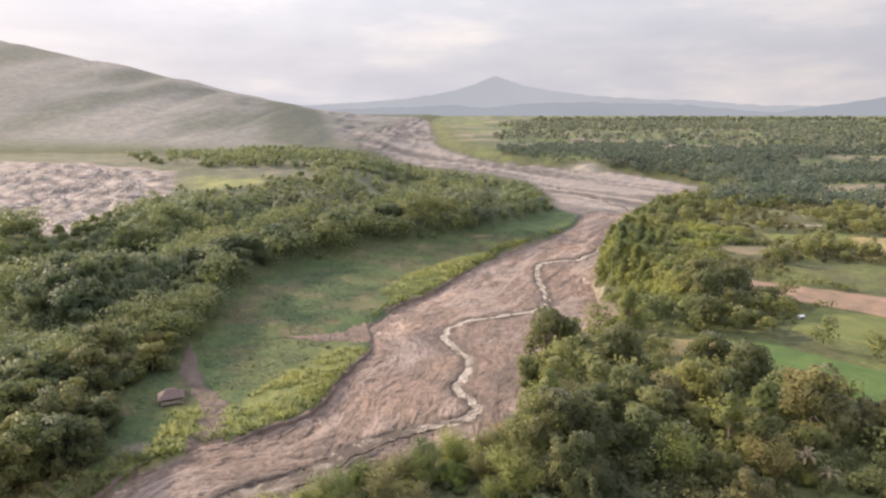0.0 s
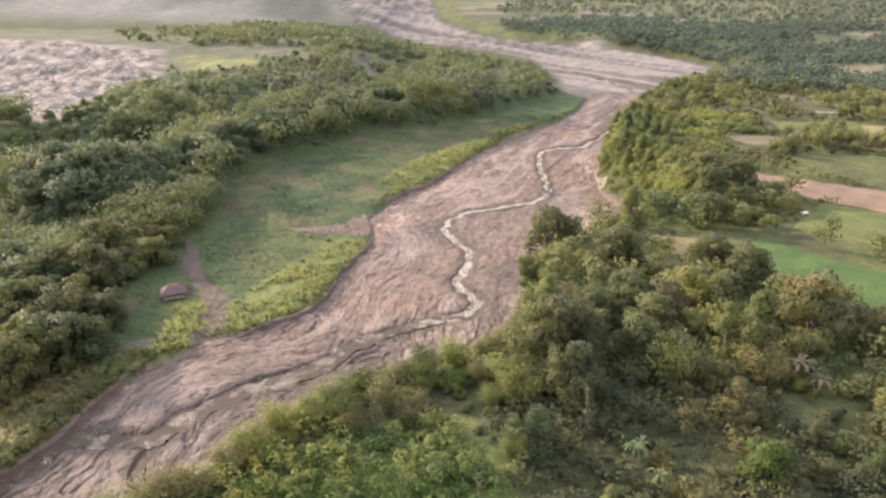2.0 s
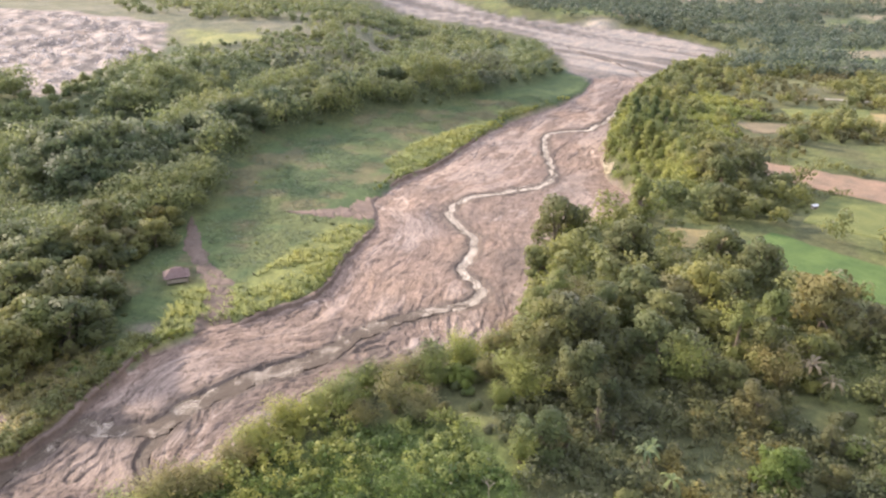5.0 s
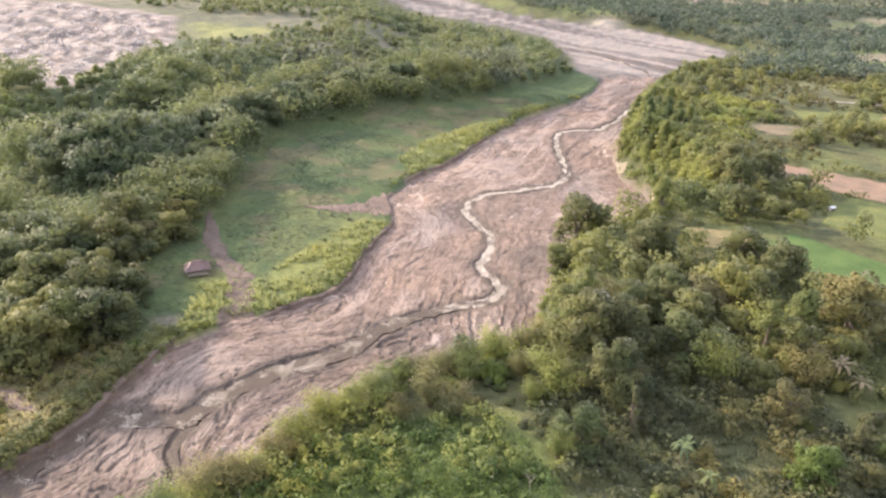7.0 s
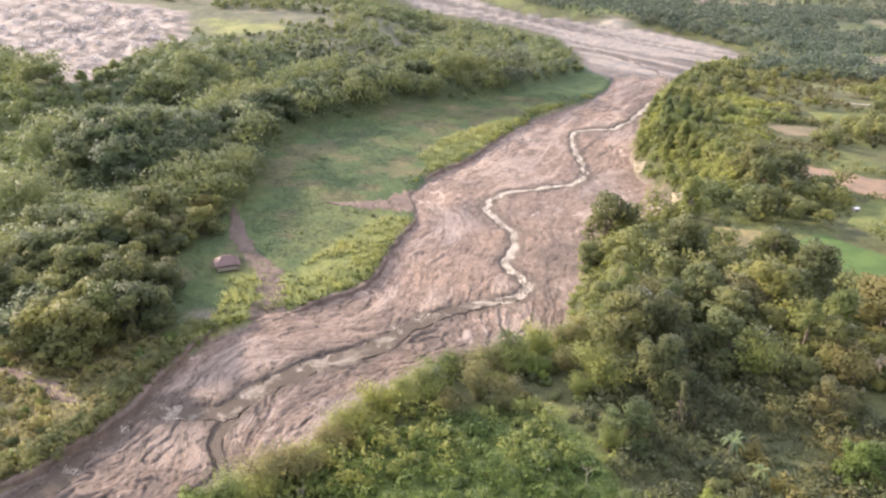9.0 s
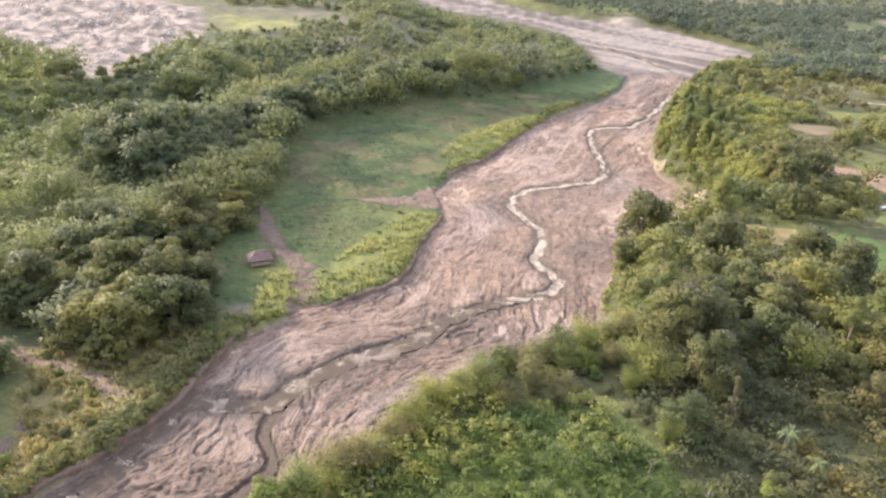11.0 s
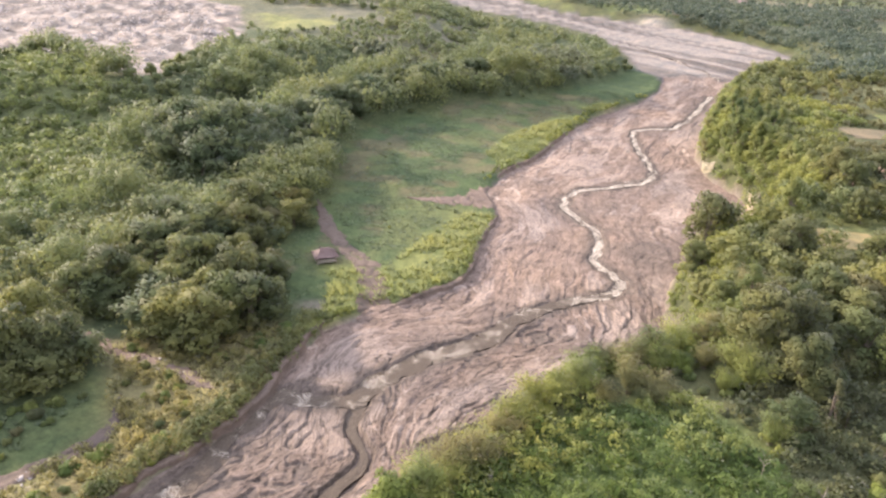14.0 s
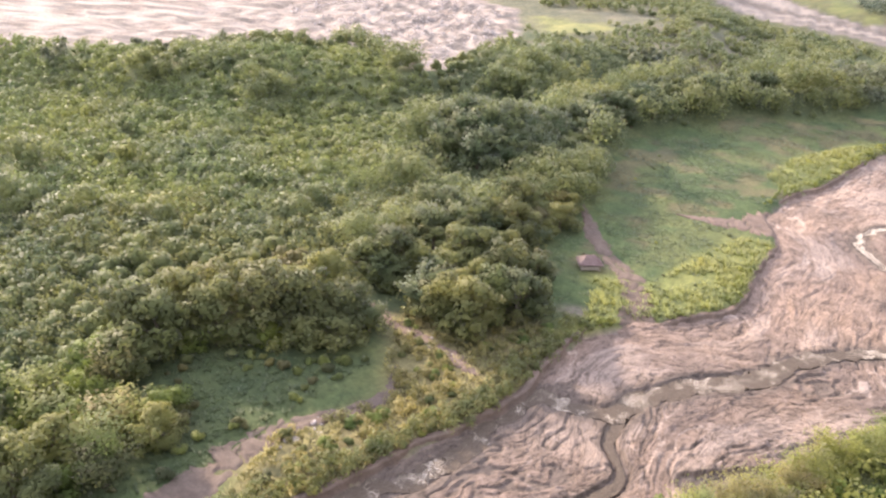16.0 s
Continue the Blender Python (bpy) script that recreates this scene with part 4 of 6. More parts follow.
def make_bamboo(name, height, stems, mat, label, m, size):
    """A clump of arching canes with feathery sprays."""
    top = new(name)
    limbs, P, N, S, D = [], [], [], [], []
    for k in range(stems):
        w, out = rng.uniform(0, 2 * math.pi), rng.uniform(0.15, 0.42) * height
        h = height * rng.uniform(0.7, 1.05)
        u = np.linspace(0, 1, 5)
        pts = np.stack([math.cos(w) * (0.4 + out * u ** 2.2), math.sin(w) * (0.4 + out * u ** 2.2), h * (u - 0.22 * u ** 3.5) - 0.4 * (u == 0)], 1)
        limbs.append((pts, 0.06 * (1 - 0.85 * u)))
        uu = rng.uniform(0.25, 1, m)
        base_p = np.stack([np.interp(uu, u, pts[:, i]) for i in range(3)], 1)
        off = rng.normal(size=(m, 3)) * 0.55 * (0.5 + uu[:, None] * 0.7)
        P.append(base_p + off)
        N.append(unit(off * 0.6 + np.array([0, 0, 0.5]) + rng.normal(size=(m, 3)) * 0.35))
        S.append(size * rng.uniform(0.7, 1.5, m))
        D.append(unit(base_p * np.array([1, 1, 0]) / height * 2.2 + off * 0.35 + np.array([0, 0, 0.55])))
    v, f = joined_tubes(limbs, 3)
    root = [(15 * k, 15 * k + 1, len(v), len(v) + 1) for k in range(stems)]
    v, f = np.vstack([v, [(0, 0, -0.5), (0.03, 0.03, -0.55)]]), np.vstack([f, root])
    mesh_object("cane_clump", v, f, M_BARK, top, True)
    v, f, sh = leaf_quads(np.vstack(P), np.vstack(N), np.concatenate(S), np.vstack(D), 0.45, 0.25)
    mesh_object("crown", v, f, mat, top, normals=sh)
    return tagged(top, label, "bamboo")


def make_bush(name, radius, count, mat, per, size, label):
    top = new(name)
    rows, limbs = [], []
    for k in range(count):
        w, q = rng.uniform(0, 2 * math.pi), radius * rng.uniform(0.0, 0.75)
        r = radius * rng.uniform(0.3, 0.55)
        rows.append((q * math.cos(w), q * math.sin(w), radius * rng.uniform(0.35, 0.85), r))
        limbs.append(([(0, 0, -0.3), (rows[-1][0] * 0.5, rows[-1][1] * 0.5, rows[-1][2] * 0.6), rows[-1][:3]], (0.06, 0.04, 0.015)))
    v, f = joined_tubes(limbs, 4)
    mesh_object("stems", v, f, M_BARK, top, True)
    v, f, sh = leaf_quads(*lobed_crown(rows, per, size, 0.6))
    mesh_object("crown", v, f, mat, top, normals=sh)
    return tagged(top, label, "bush")


def spot(x, y, turn=0.0, scale=1.0, sink=0.0, tall=1.0):
    z = float(ground_height(np.array([x]), np.array([y]))[0]) - sink
    return Matrix.LocRotScale((x, y, z), Euler((0, 0, turn)), (scale, scale, scale * tall))


def scatter(poly, step, seed, keep=None):
    """Jittered spots inside a polygon."""
    p = np.asarray(poly, float)
    r = np.random.default_rng(seed)
    xs, ys = np.arange(p[:, 0].min(), p[:, 0].max(), step), np.arange(p[:, 1].min(), p[:, 1].max(), step)
    X, Y = np.meshgrid(xs, ys)
    loose = 0.5 if step > 2 else 1.2
    x = X.ravel() + r.uniform(-loose, loose, X.size) * step
    y = Y.ravel() + r.uniform(-loose, loose, X.size) * step
    ok = inside(x, y, poly)
    if keep is not None:
        ok &= keep(x, y)
    return np.stack([x[ok], y[ok]], 1)


def put(template, m):
    """A copy of a template at the pose m, scale and all."""
    ob = copy_thing(template, m)
    ob.matrix_basis = m
    return ob


def remove_template(ob):
    for o in (*ob.children_recursive, ob):
        bpy.data.objects.remove(o)



def tree_set(per, size):
    """The kinds of trees, at one fineness of leaf."""
    return {
        "broad": [make_tree("tree", "broad", 8.5, 4.2, 34, M_LEAF, per, size, "broad green tree with a lumpy rounded crown") for k in range(3)],
        "dark": [make_tree("tree", "broad", 9.5, 4.6, 36, M_LEAF_DARK, per, size, "dark green tree with a dense heavy crown") for k in range(2)],
        "olive": [make_tree("tree", "broad", 8.5, 4.3, 34, M_LEAF_OLIVE, per, size * 0.95, "brownish olive tree with thin dry foliage") for k in range(2)],
        "tall": [make_tree("tree", "tall", 11, 3.4, 38, M_TALL, per, size, "tall slender yellow-green tree with hanging leaf masses") for k in range(2)],
        "bamboo": [make_bamboo("bamboo_clump", 8.0, 24, M_BAMBOO, "arching yellow-green bamboo clump with feathery sprays", int(per * 1.5), size * 0.85) for k in range(2)] + [make_bamboo("bamboo_clump", 7.5, 24, M_DRY, "arching bamboo clump with dry brownish sprays", int(per * 1.5), size * 0.85)],
        "bush": [make_bush("bush", 1.8, 8, m, per * 1.9, size * 0.85, l) for m, l in ((M_LEAF, "round green bush in rough grass"), (M_BAMBOO, "bright yellow-green bush in rough grass"), (M_LEAF_OLIVE, "dry olive bush in rough grass"))],
    }


FINE, COARSE = tree_set(105, 0.36), tree_set(58, 0.48)
T_CONE = [make_tree("conical_tree", "cone", 6.5, 2.2, 26, M_LEAF_OLIVE, 150, 0.32, "young cone-shaped olive green tree on rough ground")]
T_LIME_TREE = [make_tree("lime_tree", "broad", 5.6, 3.7, 32, M_LIME, 120, 0.36, "low round bright green tree with dense fresh leaves")]
T_LIME = [make_bush("lime_bush", 2.2, 10, M_LIME, 180, 0.34, "bright lime green rounded bush with fresh leaves")]
T_GROVE = [make_bamboo("bamboo_grove", 12.0, 30, M_WOOD, "tall dense bamboo grove with feathery drooping plumes", 85, 0.85) for k in range(3)]
T_BROAD, T_DARK, T_OLIVE, T_TALL, T_BAMBOO, T_BUSH = ("broad", "dark", "olive", "tall", "bamboo", "bush")


def off_fields(x, y, gap=2.5):
    ok = np.ones(len(x), bool)
    for pts in FIELDS.values():
        ok &= signed(x, y, pts) < -gap
    return ok


def open_view(x, y, reach):
    """False where growth of some height would stand before a plot."""
    d = np.hypot(x + 10, y)
    ok = np.ones(len(x), bool)
    for k in np.arange(3.0, reach + 0.1, 3.0):
        ok &= off_fields(x + (x + 10) / d * k, y + y / d * k, 0.0)
    return ok


def woods_right(x, y):
    dp = signed(x, y, PLATEAU)
    n = fbm(x / 24, y / 24, 111, 3)
    edge = (dp < 24) & (y > 100)
    low = (y < 135) & (x > 4) & (x < 80)
    hedge = (n > 0.50)
    return off_fields(x, y, 3.5) & open_view(x, y, 6.0) & (signed(x, y, CLEARING) < 0) & (signed(x, y, DIRT_CLEARING) < -1) & (dp > 1.5) & (edge | low | hedge) & (np.hypot(x - 58, y - 203) > 4.5) & (np.hypot(x - 56, y - 236) > 4)


def drop_in(kinds, x, y, size, group, tall=(0.85, 1.1)):
    if isinstance(kinds, str):
        kinds = (FINE if math.hypot(x + 15, y) < 112 else COARSE)[kinds]
    t = kinds[pick.integers(len(kinds))]
    return tagged(put(t, spot(x, y, pick.uniform(0, 6.28), size, 0.2, pick.uniform(*tall))), group=group)


pick = np.random.default_rng(11)
WOODS_R = [(-70, 30), (-50, 60), (-25, 90), (10, 110), (22, 170), (60, 215), (60, 260), (90, 320), (130, 375), (200, 330), (185, 220), (150, 170), (110, 90), (90, 30), (0, 20)]
# the hand-set plants of the plateau: kind, place, size
for kinds, x, y, size in ((T_LIME_TREE, -37.5, 59, 1.1), (T_LIME, 18.9, 64.1, 1.05), (T_BROAD, 10.3, 73.5, 0.9), (T_DARK, 18.1, 83.3, 0.8), (T_OLIVE, 17, 92.5, 1.4), (T_LIME, 5, 92, 1.0), (T_LIME, 1, 88, 1.1), (T_LIME, -5, 86, 0.9), (T_LIME, 9, 86, 0.9), (T_LIME, -8, 90, 0.8), (T_LIME, 3, 96, 0.9), (T_LIME, -2, 93, 0.8), (T_CONE, 18.2, 77.5, 1.0), (T_CONE, 14, 74, 0.7),
                          (T_OLIVE, 57, 101, 1.5), (T_OLIVE, 66, 98, 1.0), (T_LIME_TREE, 37, 69, 0.95), (T_DARK, 22, 141, 1.25), (T_BROAD, 18, 133, 1.1), (T_TALL, 40, 145, 1.15), (T_DARK, 34, 128, 1.1), (T_BROAD, 28, 150, 1.05),
                          (T_DARK, 68, 178, 1.1), (T_DARK, 73, 185, 1.0), (T_DARK, 77, 178, 1.1), (T_BROAD, 81, 171, 0.9), (T_DARK, 66, 169, 1.0), (T_DARK, 71, 164, 0.9), (T_BROAD, 62, 160, 1.0), (T_DARK, 60, 152, 0.8), (T_BROAD, 70, 156, 0.7), (T_DARK, 50, 126, 1.1), (T_DARK, 55, 119, 1.0), (T_BROAD, 48, 112, 1.0)):
    drop_in(kinds, x, y, size, "trees of the plateau woods" if kinds is not T_LIME else "lime bushes", (0.8, 1.2))

for x, y, size in ((-124, 79, 1.5), (-119, 88, 1.6), (-112, 95, 1.6), (-127, 88, 1.5), (-105, 97, 1.4), (-99, 101, 1.2), (-118, 98, 1.5), (-131, 80, 1.4), (-110, 102, 1.4)):
    drop_in(T_BROAD if pick.random() < 0.5 else T_DARK, x, y, size, "trees of the left bank wood", (0.85, 1.05))
# the bamboo hedge along the rim above the river
rim = smooth_line([(-58, 43), (-50, 53), (-42, 60), (-35, 66.5), (-28, 74), (-22, 82), (-14, 90), (-3, 95.5), (7, 101)], 34)
for k, (x, y) in enumerate(rim):
    for row in range(2):
        px, py = x + row * 3.4 + pick.uniform(-1.3, 1.3), y - row * 2.8 + pick.uniform(-1.3, 1.3)
        if np.hypot(px + 37.5, py - 59) > 3.8:
            drop_in(T_BAMBOO if pick.random() < 0.7 else T_BUSH, px, py, pick.uniform(0.7, 1.05) if x < -20 else pick.uniform(0.42, 0.66), "bamboo of the rim hedge")
for x, y in scatter([(-28, 72), (-20, 82), (-12, 89), (8, 98), (12, 84), (0, 80), (-14, 78)], 3.1, 17):
    drop_in(T_BUSH if pick.random() < 0.55 else T_BAMBOO, x, y, pick.uniform(0.55, 0.9), "scrub bushes behind the rim")

spots = scatter(WOODS_R, 6.0, 5, woods_right)
spots = spots[np.argsort(np.hypot(spots[:, 0] - 10, spots[:, 1] - 60))]
right_rest = spots[160:]
for x, y in spots[:160]:
    dp = float(signed(np.array([x]), np.array([y]), PLATEAU)[0])
    r = pick.random()
    if x < 11 and y < 105:
        drop_in(T_BUSH if r < 0.5 else T_BAMBOO, x, y, pick.uniform(0.45, 0.72), "scrub bushes behind the rim")
        continue
    if y < 83 and x < 48:
        kinds = T_BUSH if r < 0.45 else T_CONE if r < 0.65 else T_OLIVE
        drop_in(kinds, x, y, pick.uniform(0.4, 0.75) * (1.6 if kinds is T_BUSH else 1.0), "trees of the plateau woods")
        continue
    if dp < 12:
        kinds = T_TALL if r < 0.5 else T_BAMBOO if r < 0.75 else T_BROAD
    else:
        kinds = T_BROAD if r < 0.26 else T_DARK if r < 0.44 else T_OLIVE if r < 0.53 else T_TALL if r < 0.70 else T_BAMBOO if r < 0.86 else T_BUSH
    drop_in(kinds, x, y, pick.uniform(0.6, 1.3), "trees of the plateau woods")

# ---- the wood on the left bank: trees at its front, the mass behind as one wood each ----
left_spots = scatter(FOREST_LEFT, 5.3, 8, lambda x, y: seg_dist(x, y, SAND_TRAIL) > 4)
edge_d = signed(left_spots[:, 0], left_spots[:, 1], FOREST_LEFT)
order = np.argsort(np.hypot(left_spots[:, 0] + 55, left_spots[:, 1] - 90) + edge_d * 1.2)
for x, y in left_spots[order[:115]]:
    r = pick.random()
    sunny = x < -98 and y < 92
    kinds = (T_LIME_TREE if r < 0.5 else T_BAMBOO if r < 0.7 else T_BROAD) if sunny else T_BROAD if r < 0.48 else T_DARK if r < 0.78 else T_GROVE if r < 0.93 else T_OLIVE
    drop_in(kinds, x, y, pick.uniform(0.85, 1.45) * (0.68 if kinds is T_GROVE else 1.0), "trees of the left bank wood", (0.6, 1.0))


def wood_mass(name, spots, height, per, size, mat, label, lobes=5, vary=(0.65, 1.2), flat=0.5, grouped=False):
    """Many tree crowns too far or too many to count, as one wood."""
    x, y = spots[:, 0], spots[:, 1]
    n = len(x)
    z = ground_height(x, y)
    h = height * rng.uniform(*vary, n) * (bulk(x, y) if grouped else 1.0)
    rad = h * rng.uniform(flat * 0.85, flat * 1.2, n)
    w, q = rng.uniform(0, 6.28, (n, lobes)), rad[:, None] * rng.uniform(0.1, 0.75, (n, lobes))
    c = np.stack([x[:, None] + q * np.cos(w), y[:, None] + q * np.sin(w), z[:, None] + h[:, None] * rng.uniform(0.30, 0.78, (n, lobes))], -1).reshape(-1, 1, 3)
    r = np.repeat(rad, lobes)[:, None, None] * rng.uniform(0.36, 0.54, (n * lobes, per, 1))
    d = sphere_dirs(n * lobes * per, 0.45).reshape(n * lobes, per, 3)
    N = unit(d + rng.normal(size=d.shape) * 0.3)
    heart = np.repeat(np.stack([x, y, z + h * 0.45], 1), lobes, 0)[:, None, :]
    v, f, sh = leaf_quads((c + d * r).reshape(-1, 3), N.reshape(-1, 3), size * rng.uniform(0.6, 1.3, n * lobes * per), unit(d * 0.5 + ((c + d * r) - heart) / np.repeat(rad, lobes)[:, None, None] * 0.9).reshape(-1, 3))
    return tagged(mesh_object(name, v, f, mat, normals=sh), label, "wood", kind="stuff")


def bulk(x, y):
    """Groups of great trees on the rises and along the meadow, low gaps between them."""
    b = 0.42 + 0.62 * ramp(fbm(x / 24, y / 24, 151, 3), 0.36, 0.62)
    for gx, gy, rad, more in ((-108, 203, 24, 0.75), (-95, 146, 17, 0.45), (-108, 112, 16, 0.35), (-150, 235, 12, -0.35), (-140, 215, 9, -0.4)):
        b = b + more * np.exp(-((x - gx) ** 2 + (y - gy) ** 2) / rad ** 2)
    return np.clip(b + 0.5 * ramp(seg_dist(x, y, RIDGE_TREES), 26, 10), 0.25, 1.7)


rest = left_spots[order[115:]]
rx, ry = rest[:, 0], rest[:, 1]
grove = (np.hypot(rx + 100, ry - 208) < 25) | ((seg_dist(rx, ry, RIDGE_TREES) < 9) & (rx < -20)) | ((np.hypot(rx + 95, ry - 148) < 14) & (fbm(rx / 9, ry / 9, 149, 2) > 0.48))
for x, y in rest[grove]:
    near_heart = math.exp(-((x + 102) ** 2 + (y - 206) ** 2) / 22 ** 2)
    drop_in(T_GROVE, x, y, pick.uniform(0.62, 0.85) + 0.35 * near_heart, "bamboo groves of the left bank", (0.85, 1.15))
rest = rest[~grove & (fbm(rest[:, 0] / 19, rest[:, 1] / 19, 148, 3) > 0.37)]      # gaps between the tree groups
rx, ry = rest[:, 0], rest[:, 1]
in_scrub = inside(rx, ry, SCRUB_LEFT) & (fbm(rx / 25, ry / 25, 141, 3) < 0.62)
upper = (ry > 352 + 0.1 * np.abs(rx)) | ((ry > 308) & (rx < -85))
before_strip = inside(rx, ry, [(-150, 338), (-60, 352), (-66, 400), (-140, 420)])
patch = fbm(rx / 26, ry / 26, 143, 3)
near = np.hypot(rx + 30, ry) < 340
deep = np.hypot(rx + 30, ry) < 225
dry = (np.hypot(rx + 100, ry - 112) < 27) & (patch > 0.40)
wood_mass("left_bank_wood", rest[~in_scrub & ~upper & ~dry & deep], 10.0, 85, 0.62, M_WOOD, "dense green wood covering the left bank", 8, (0.75, 1.15), 0.55, True)
wood_mass("ridge_wood", rest[~in_scrub & ~upper & ~dry & ~deep & near], 10.0, 52, 0.85, M_WOOD, "green wood along the ridge behind the meadow", 7, (0.75, 1.15), 0.55, True)
wood_mass("left_undergrowth", scatter(FOREST_LEFT, 2.8, 18, lambda x, y: (np.hypot(x + 40, y) < 185) & (seg_dist(x, y, SAND_TRAIL) > 3) & (fbm(x / 12, y / 12, 147, 3) > 0.36)), 3.2, 20, 0.55, M_LEAF, "green undergrowth filling the left bank wood", 3, (0.5, 1.6), 0.8)
wood_mass("gap_undergrowth", scatter(FOREST_LEFT, 4.0, 26, lambda x, y: (fbm(x / 19, y / 19, 148, 3) < 0.41) & (np.hypot(x + 40, y) > 150) & (np.hypot(x + 40, y) < 360) & (y < 345)), 3.6, 20, 0.75, M_WOOD, "green bushes filling the gaps of the wood", 4, (0.5, 1.5), 0.8)
wood_mass("dry_wood", rest[~in_scrub & ~upper & dry], 9.0, 85, 0.6, M_LEAF_OLIVE, "brownish olive wood on the left bank", 8, (0.7, 1.1), 0.55, True)
wood_mass("bright_scrub", scatter(SCRUB_LEFT, 3.6, 22, lambda x, y: (x > -400) & (fbm(x / 25, y / 25, 141, 3) < 0.62)), 3.2, 14, 0.85, M_SCRUB, "low bright yellow-green scrub on the slope", 5, (0.5, 1.5), 0.8)
wood_mass("outer_wood", rest[~in_scrub & ~upper & ~near], 8.5, 18, 1.3, M_FAR_HAZE, "green wood towards the lahar field", 6, (0.7, 1.2), 0.5, True)
wood_mass("upper_scrub", rest[upper & (patch > 0.30) & ~before_strip], 5.0, 24, 0.95, M_WOOD, "grey-green scrub above the river bend", 5, (0.5, 1.5), 0.7)
if len(right_rest):
    wood_mass("plateau_wood", right_rest, 6.0, 34, 0.76, M_LEAF, "hedges and woods between the plateau fields", 6)
wood_mass("strip_scrub", scatter([(-150, 336), (-60, 350), (-66, 400), (-140, 420)], 3.6, 20, lambda x, y: (signed(x, y, YELLOW_STRIP) < -1) & (fbm(x / 16, y / 16, 146, 3) > 0.47)), 1.8, 14, 0.8, M_WOOD, "low dark scrub below the yellow grass strip", 4, (0.5, 1.6), 0.9)
HILL_SCRUB = [(-165, 440), (-70, 440), (7, 535), (47, 522), (-30, 600), (-95, 620), (-190, 560), (-230, 480)]
wood_mass("hill_scrub", scatter(HILL_SCRUB, 5.5, 19, lambda x, y: (signed(x, y, YELLOW_STRIP) < -2) & (signed(x, y, LAHAR_FAR) < -4) & (fbm(x / 34, y / 34, 145, 3) > 0.45)), 5.0, 16, 1.1, M_WOOD, "dark scrub below the volcano flank", 5, (0.5, 1.4), 0.7)
FAR_PLAIN = [(186, 426), (200, 485), (180, 562), (149, 589), (109, 612), (55, 651), (21, 763), (2, 912), (0, 1500), (900, 1500), (900, 300), (330, 200), (190, 230), (185, 320)]


def far_woods(x, y):
    """Woods in belts along the terraces, hedges along the plots' edges."""
    belt = fbm(x / 130 + 7, y / 48, 121, 4)
    u, v = plot_grid(x, y)
    hedge = (np.minimum(np.abs(u - np.round(u)) * 52, np.abs(v - np.round(v)) * 30) < 3.2) & (fbm(x / 22, y / 22, 127, 2) > 0.42)
    deep = np.exp(-(((x - 240) / 85) ** 2 + ((y - 660) / 60) ** 2))
    far_side = (fbm(x / 70, y / 110, 129, 3) - 0.5) * 160 + x > 40 + 0.06 * y
    return ((belt + 0.2 * deep > 0.555) | hedge) & far_side


wood_mass("plain_wood", scatter(FAR_PLAIN, 6.2, 15, lambda x, y: far_woods(x, y) & (np.hypot(x, y) < 800)), 6.5, 10, 1.5, M_FAR_HAZE, "belts of dark woods and hedges over the far plain", 4, (0.6, 1.3), 0.78)
wood_mass("plain_wood_beyond", scatter(FAR_PLAIN, 17, 25, lambda x, y: far_woods(x, y) & (np.hypot(x, y) >= 800)), 9.0, 8, 3.0, M_FAR_HAZE, "woods fading over the far plain", 4, (0.5, 1.3), 0.9)
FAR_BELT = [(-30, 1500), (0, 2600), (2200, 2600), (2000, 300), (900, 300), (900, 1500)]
wood_mass("horizon_wood", scatter(FAR_BELT, 42, 16, lambda x, y: (fbm(x / 420, y / 130, 123, 4) > 0.50) & (x > 60 + 0.1 * y)), 11.0, 5, 8.0, M_FAR_HAZE, "woods fading towards the horizon", 3)

# ---- fields ----
def crop_material(name, dark, light, rows):
    m, n, l, b = material(name, 0.95)
    co = n.new("ShaderNodeNewGeometry").outputs["Position"]
    t, u = noise_node(n, l, 1.8, 5, 0.7, co), noise_node(n, l, 0.16, 4, 0.6, co)
    c = ramp_node(n, l, t.outputs["Fac"], [(0.28, dark), (0.72, light)])
    g = ramp_node(n, l, u.outputs["Fac"], [(0.32, (0.72, 0.78, 0.76)), (0.68, (1.25, 1.18, 1.1))])
    l.new(mix_node(n, l, c, g, 1.0, "MULTIPLY"), b.inputs["Base Color"])
    bump_node(n, l, b, t.outputs["Fac"], 0.8, 0.3)
    return m


def field(name, pts, mat, label, furrow, lift=0.22):
    """A tilled plot draped on the plateau, with furrows along its long side."""
    p = np.asarray(pts, float)
    nu, nv = 70, 70
    u, v = np.meshgrid(np.linspace(0, 1, nu), np.linspace(0, 1, nv))
    u, v = u.ravel()[:, None], v.ravel()[:, None]
    q = (p[0] * (1 - u) + p[1] * u) * (1 - v) + (p[3] * (1 - u) + p[2] * u) * v
    e = np.minimum(np.minimum(u, 1 - u), np.minimum(v, 1 - v))[:, 0]
    q = q + ((fbm(q[:, 0] / 6, q[:, 1] / 6, 161, 3) - 0.5) * 2.2 * ramp(e, 0.12, 0.0))[:, None]
    x, y = q[:, 0], q[:, 1]
    z = ground_height(x, y) + lift + furrow * np.sin(u[:, 0] * 46) + 0.12 * (fbm(x / 1.5, y / 1.5, 163, 3) - 0.5) - 0.9 * ramp(e, 0.02, 0.0)
    return tagged(mesh_object(name, np.stack([x, y, z], 1), grid_faces(nv, nu), mat, smooth=True), label, "field", kind="structure")


M_RICE = crop_material("young_rice", (0.072, 0.122, 0.036), (0.106, 0.160, 0.050), 1)
M_PASTURE = crop_material("short_grass", (0.112, 0.136, 0.046), (0.168, 0.182, 0.066), 1)
M_FALLOW = crop_material("tilled_earth", (0.205, 0.142, 0.100), (0.300, 0.215, 0.152), 1)
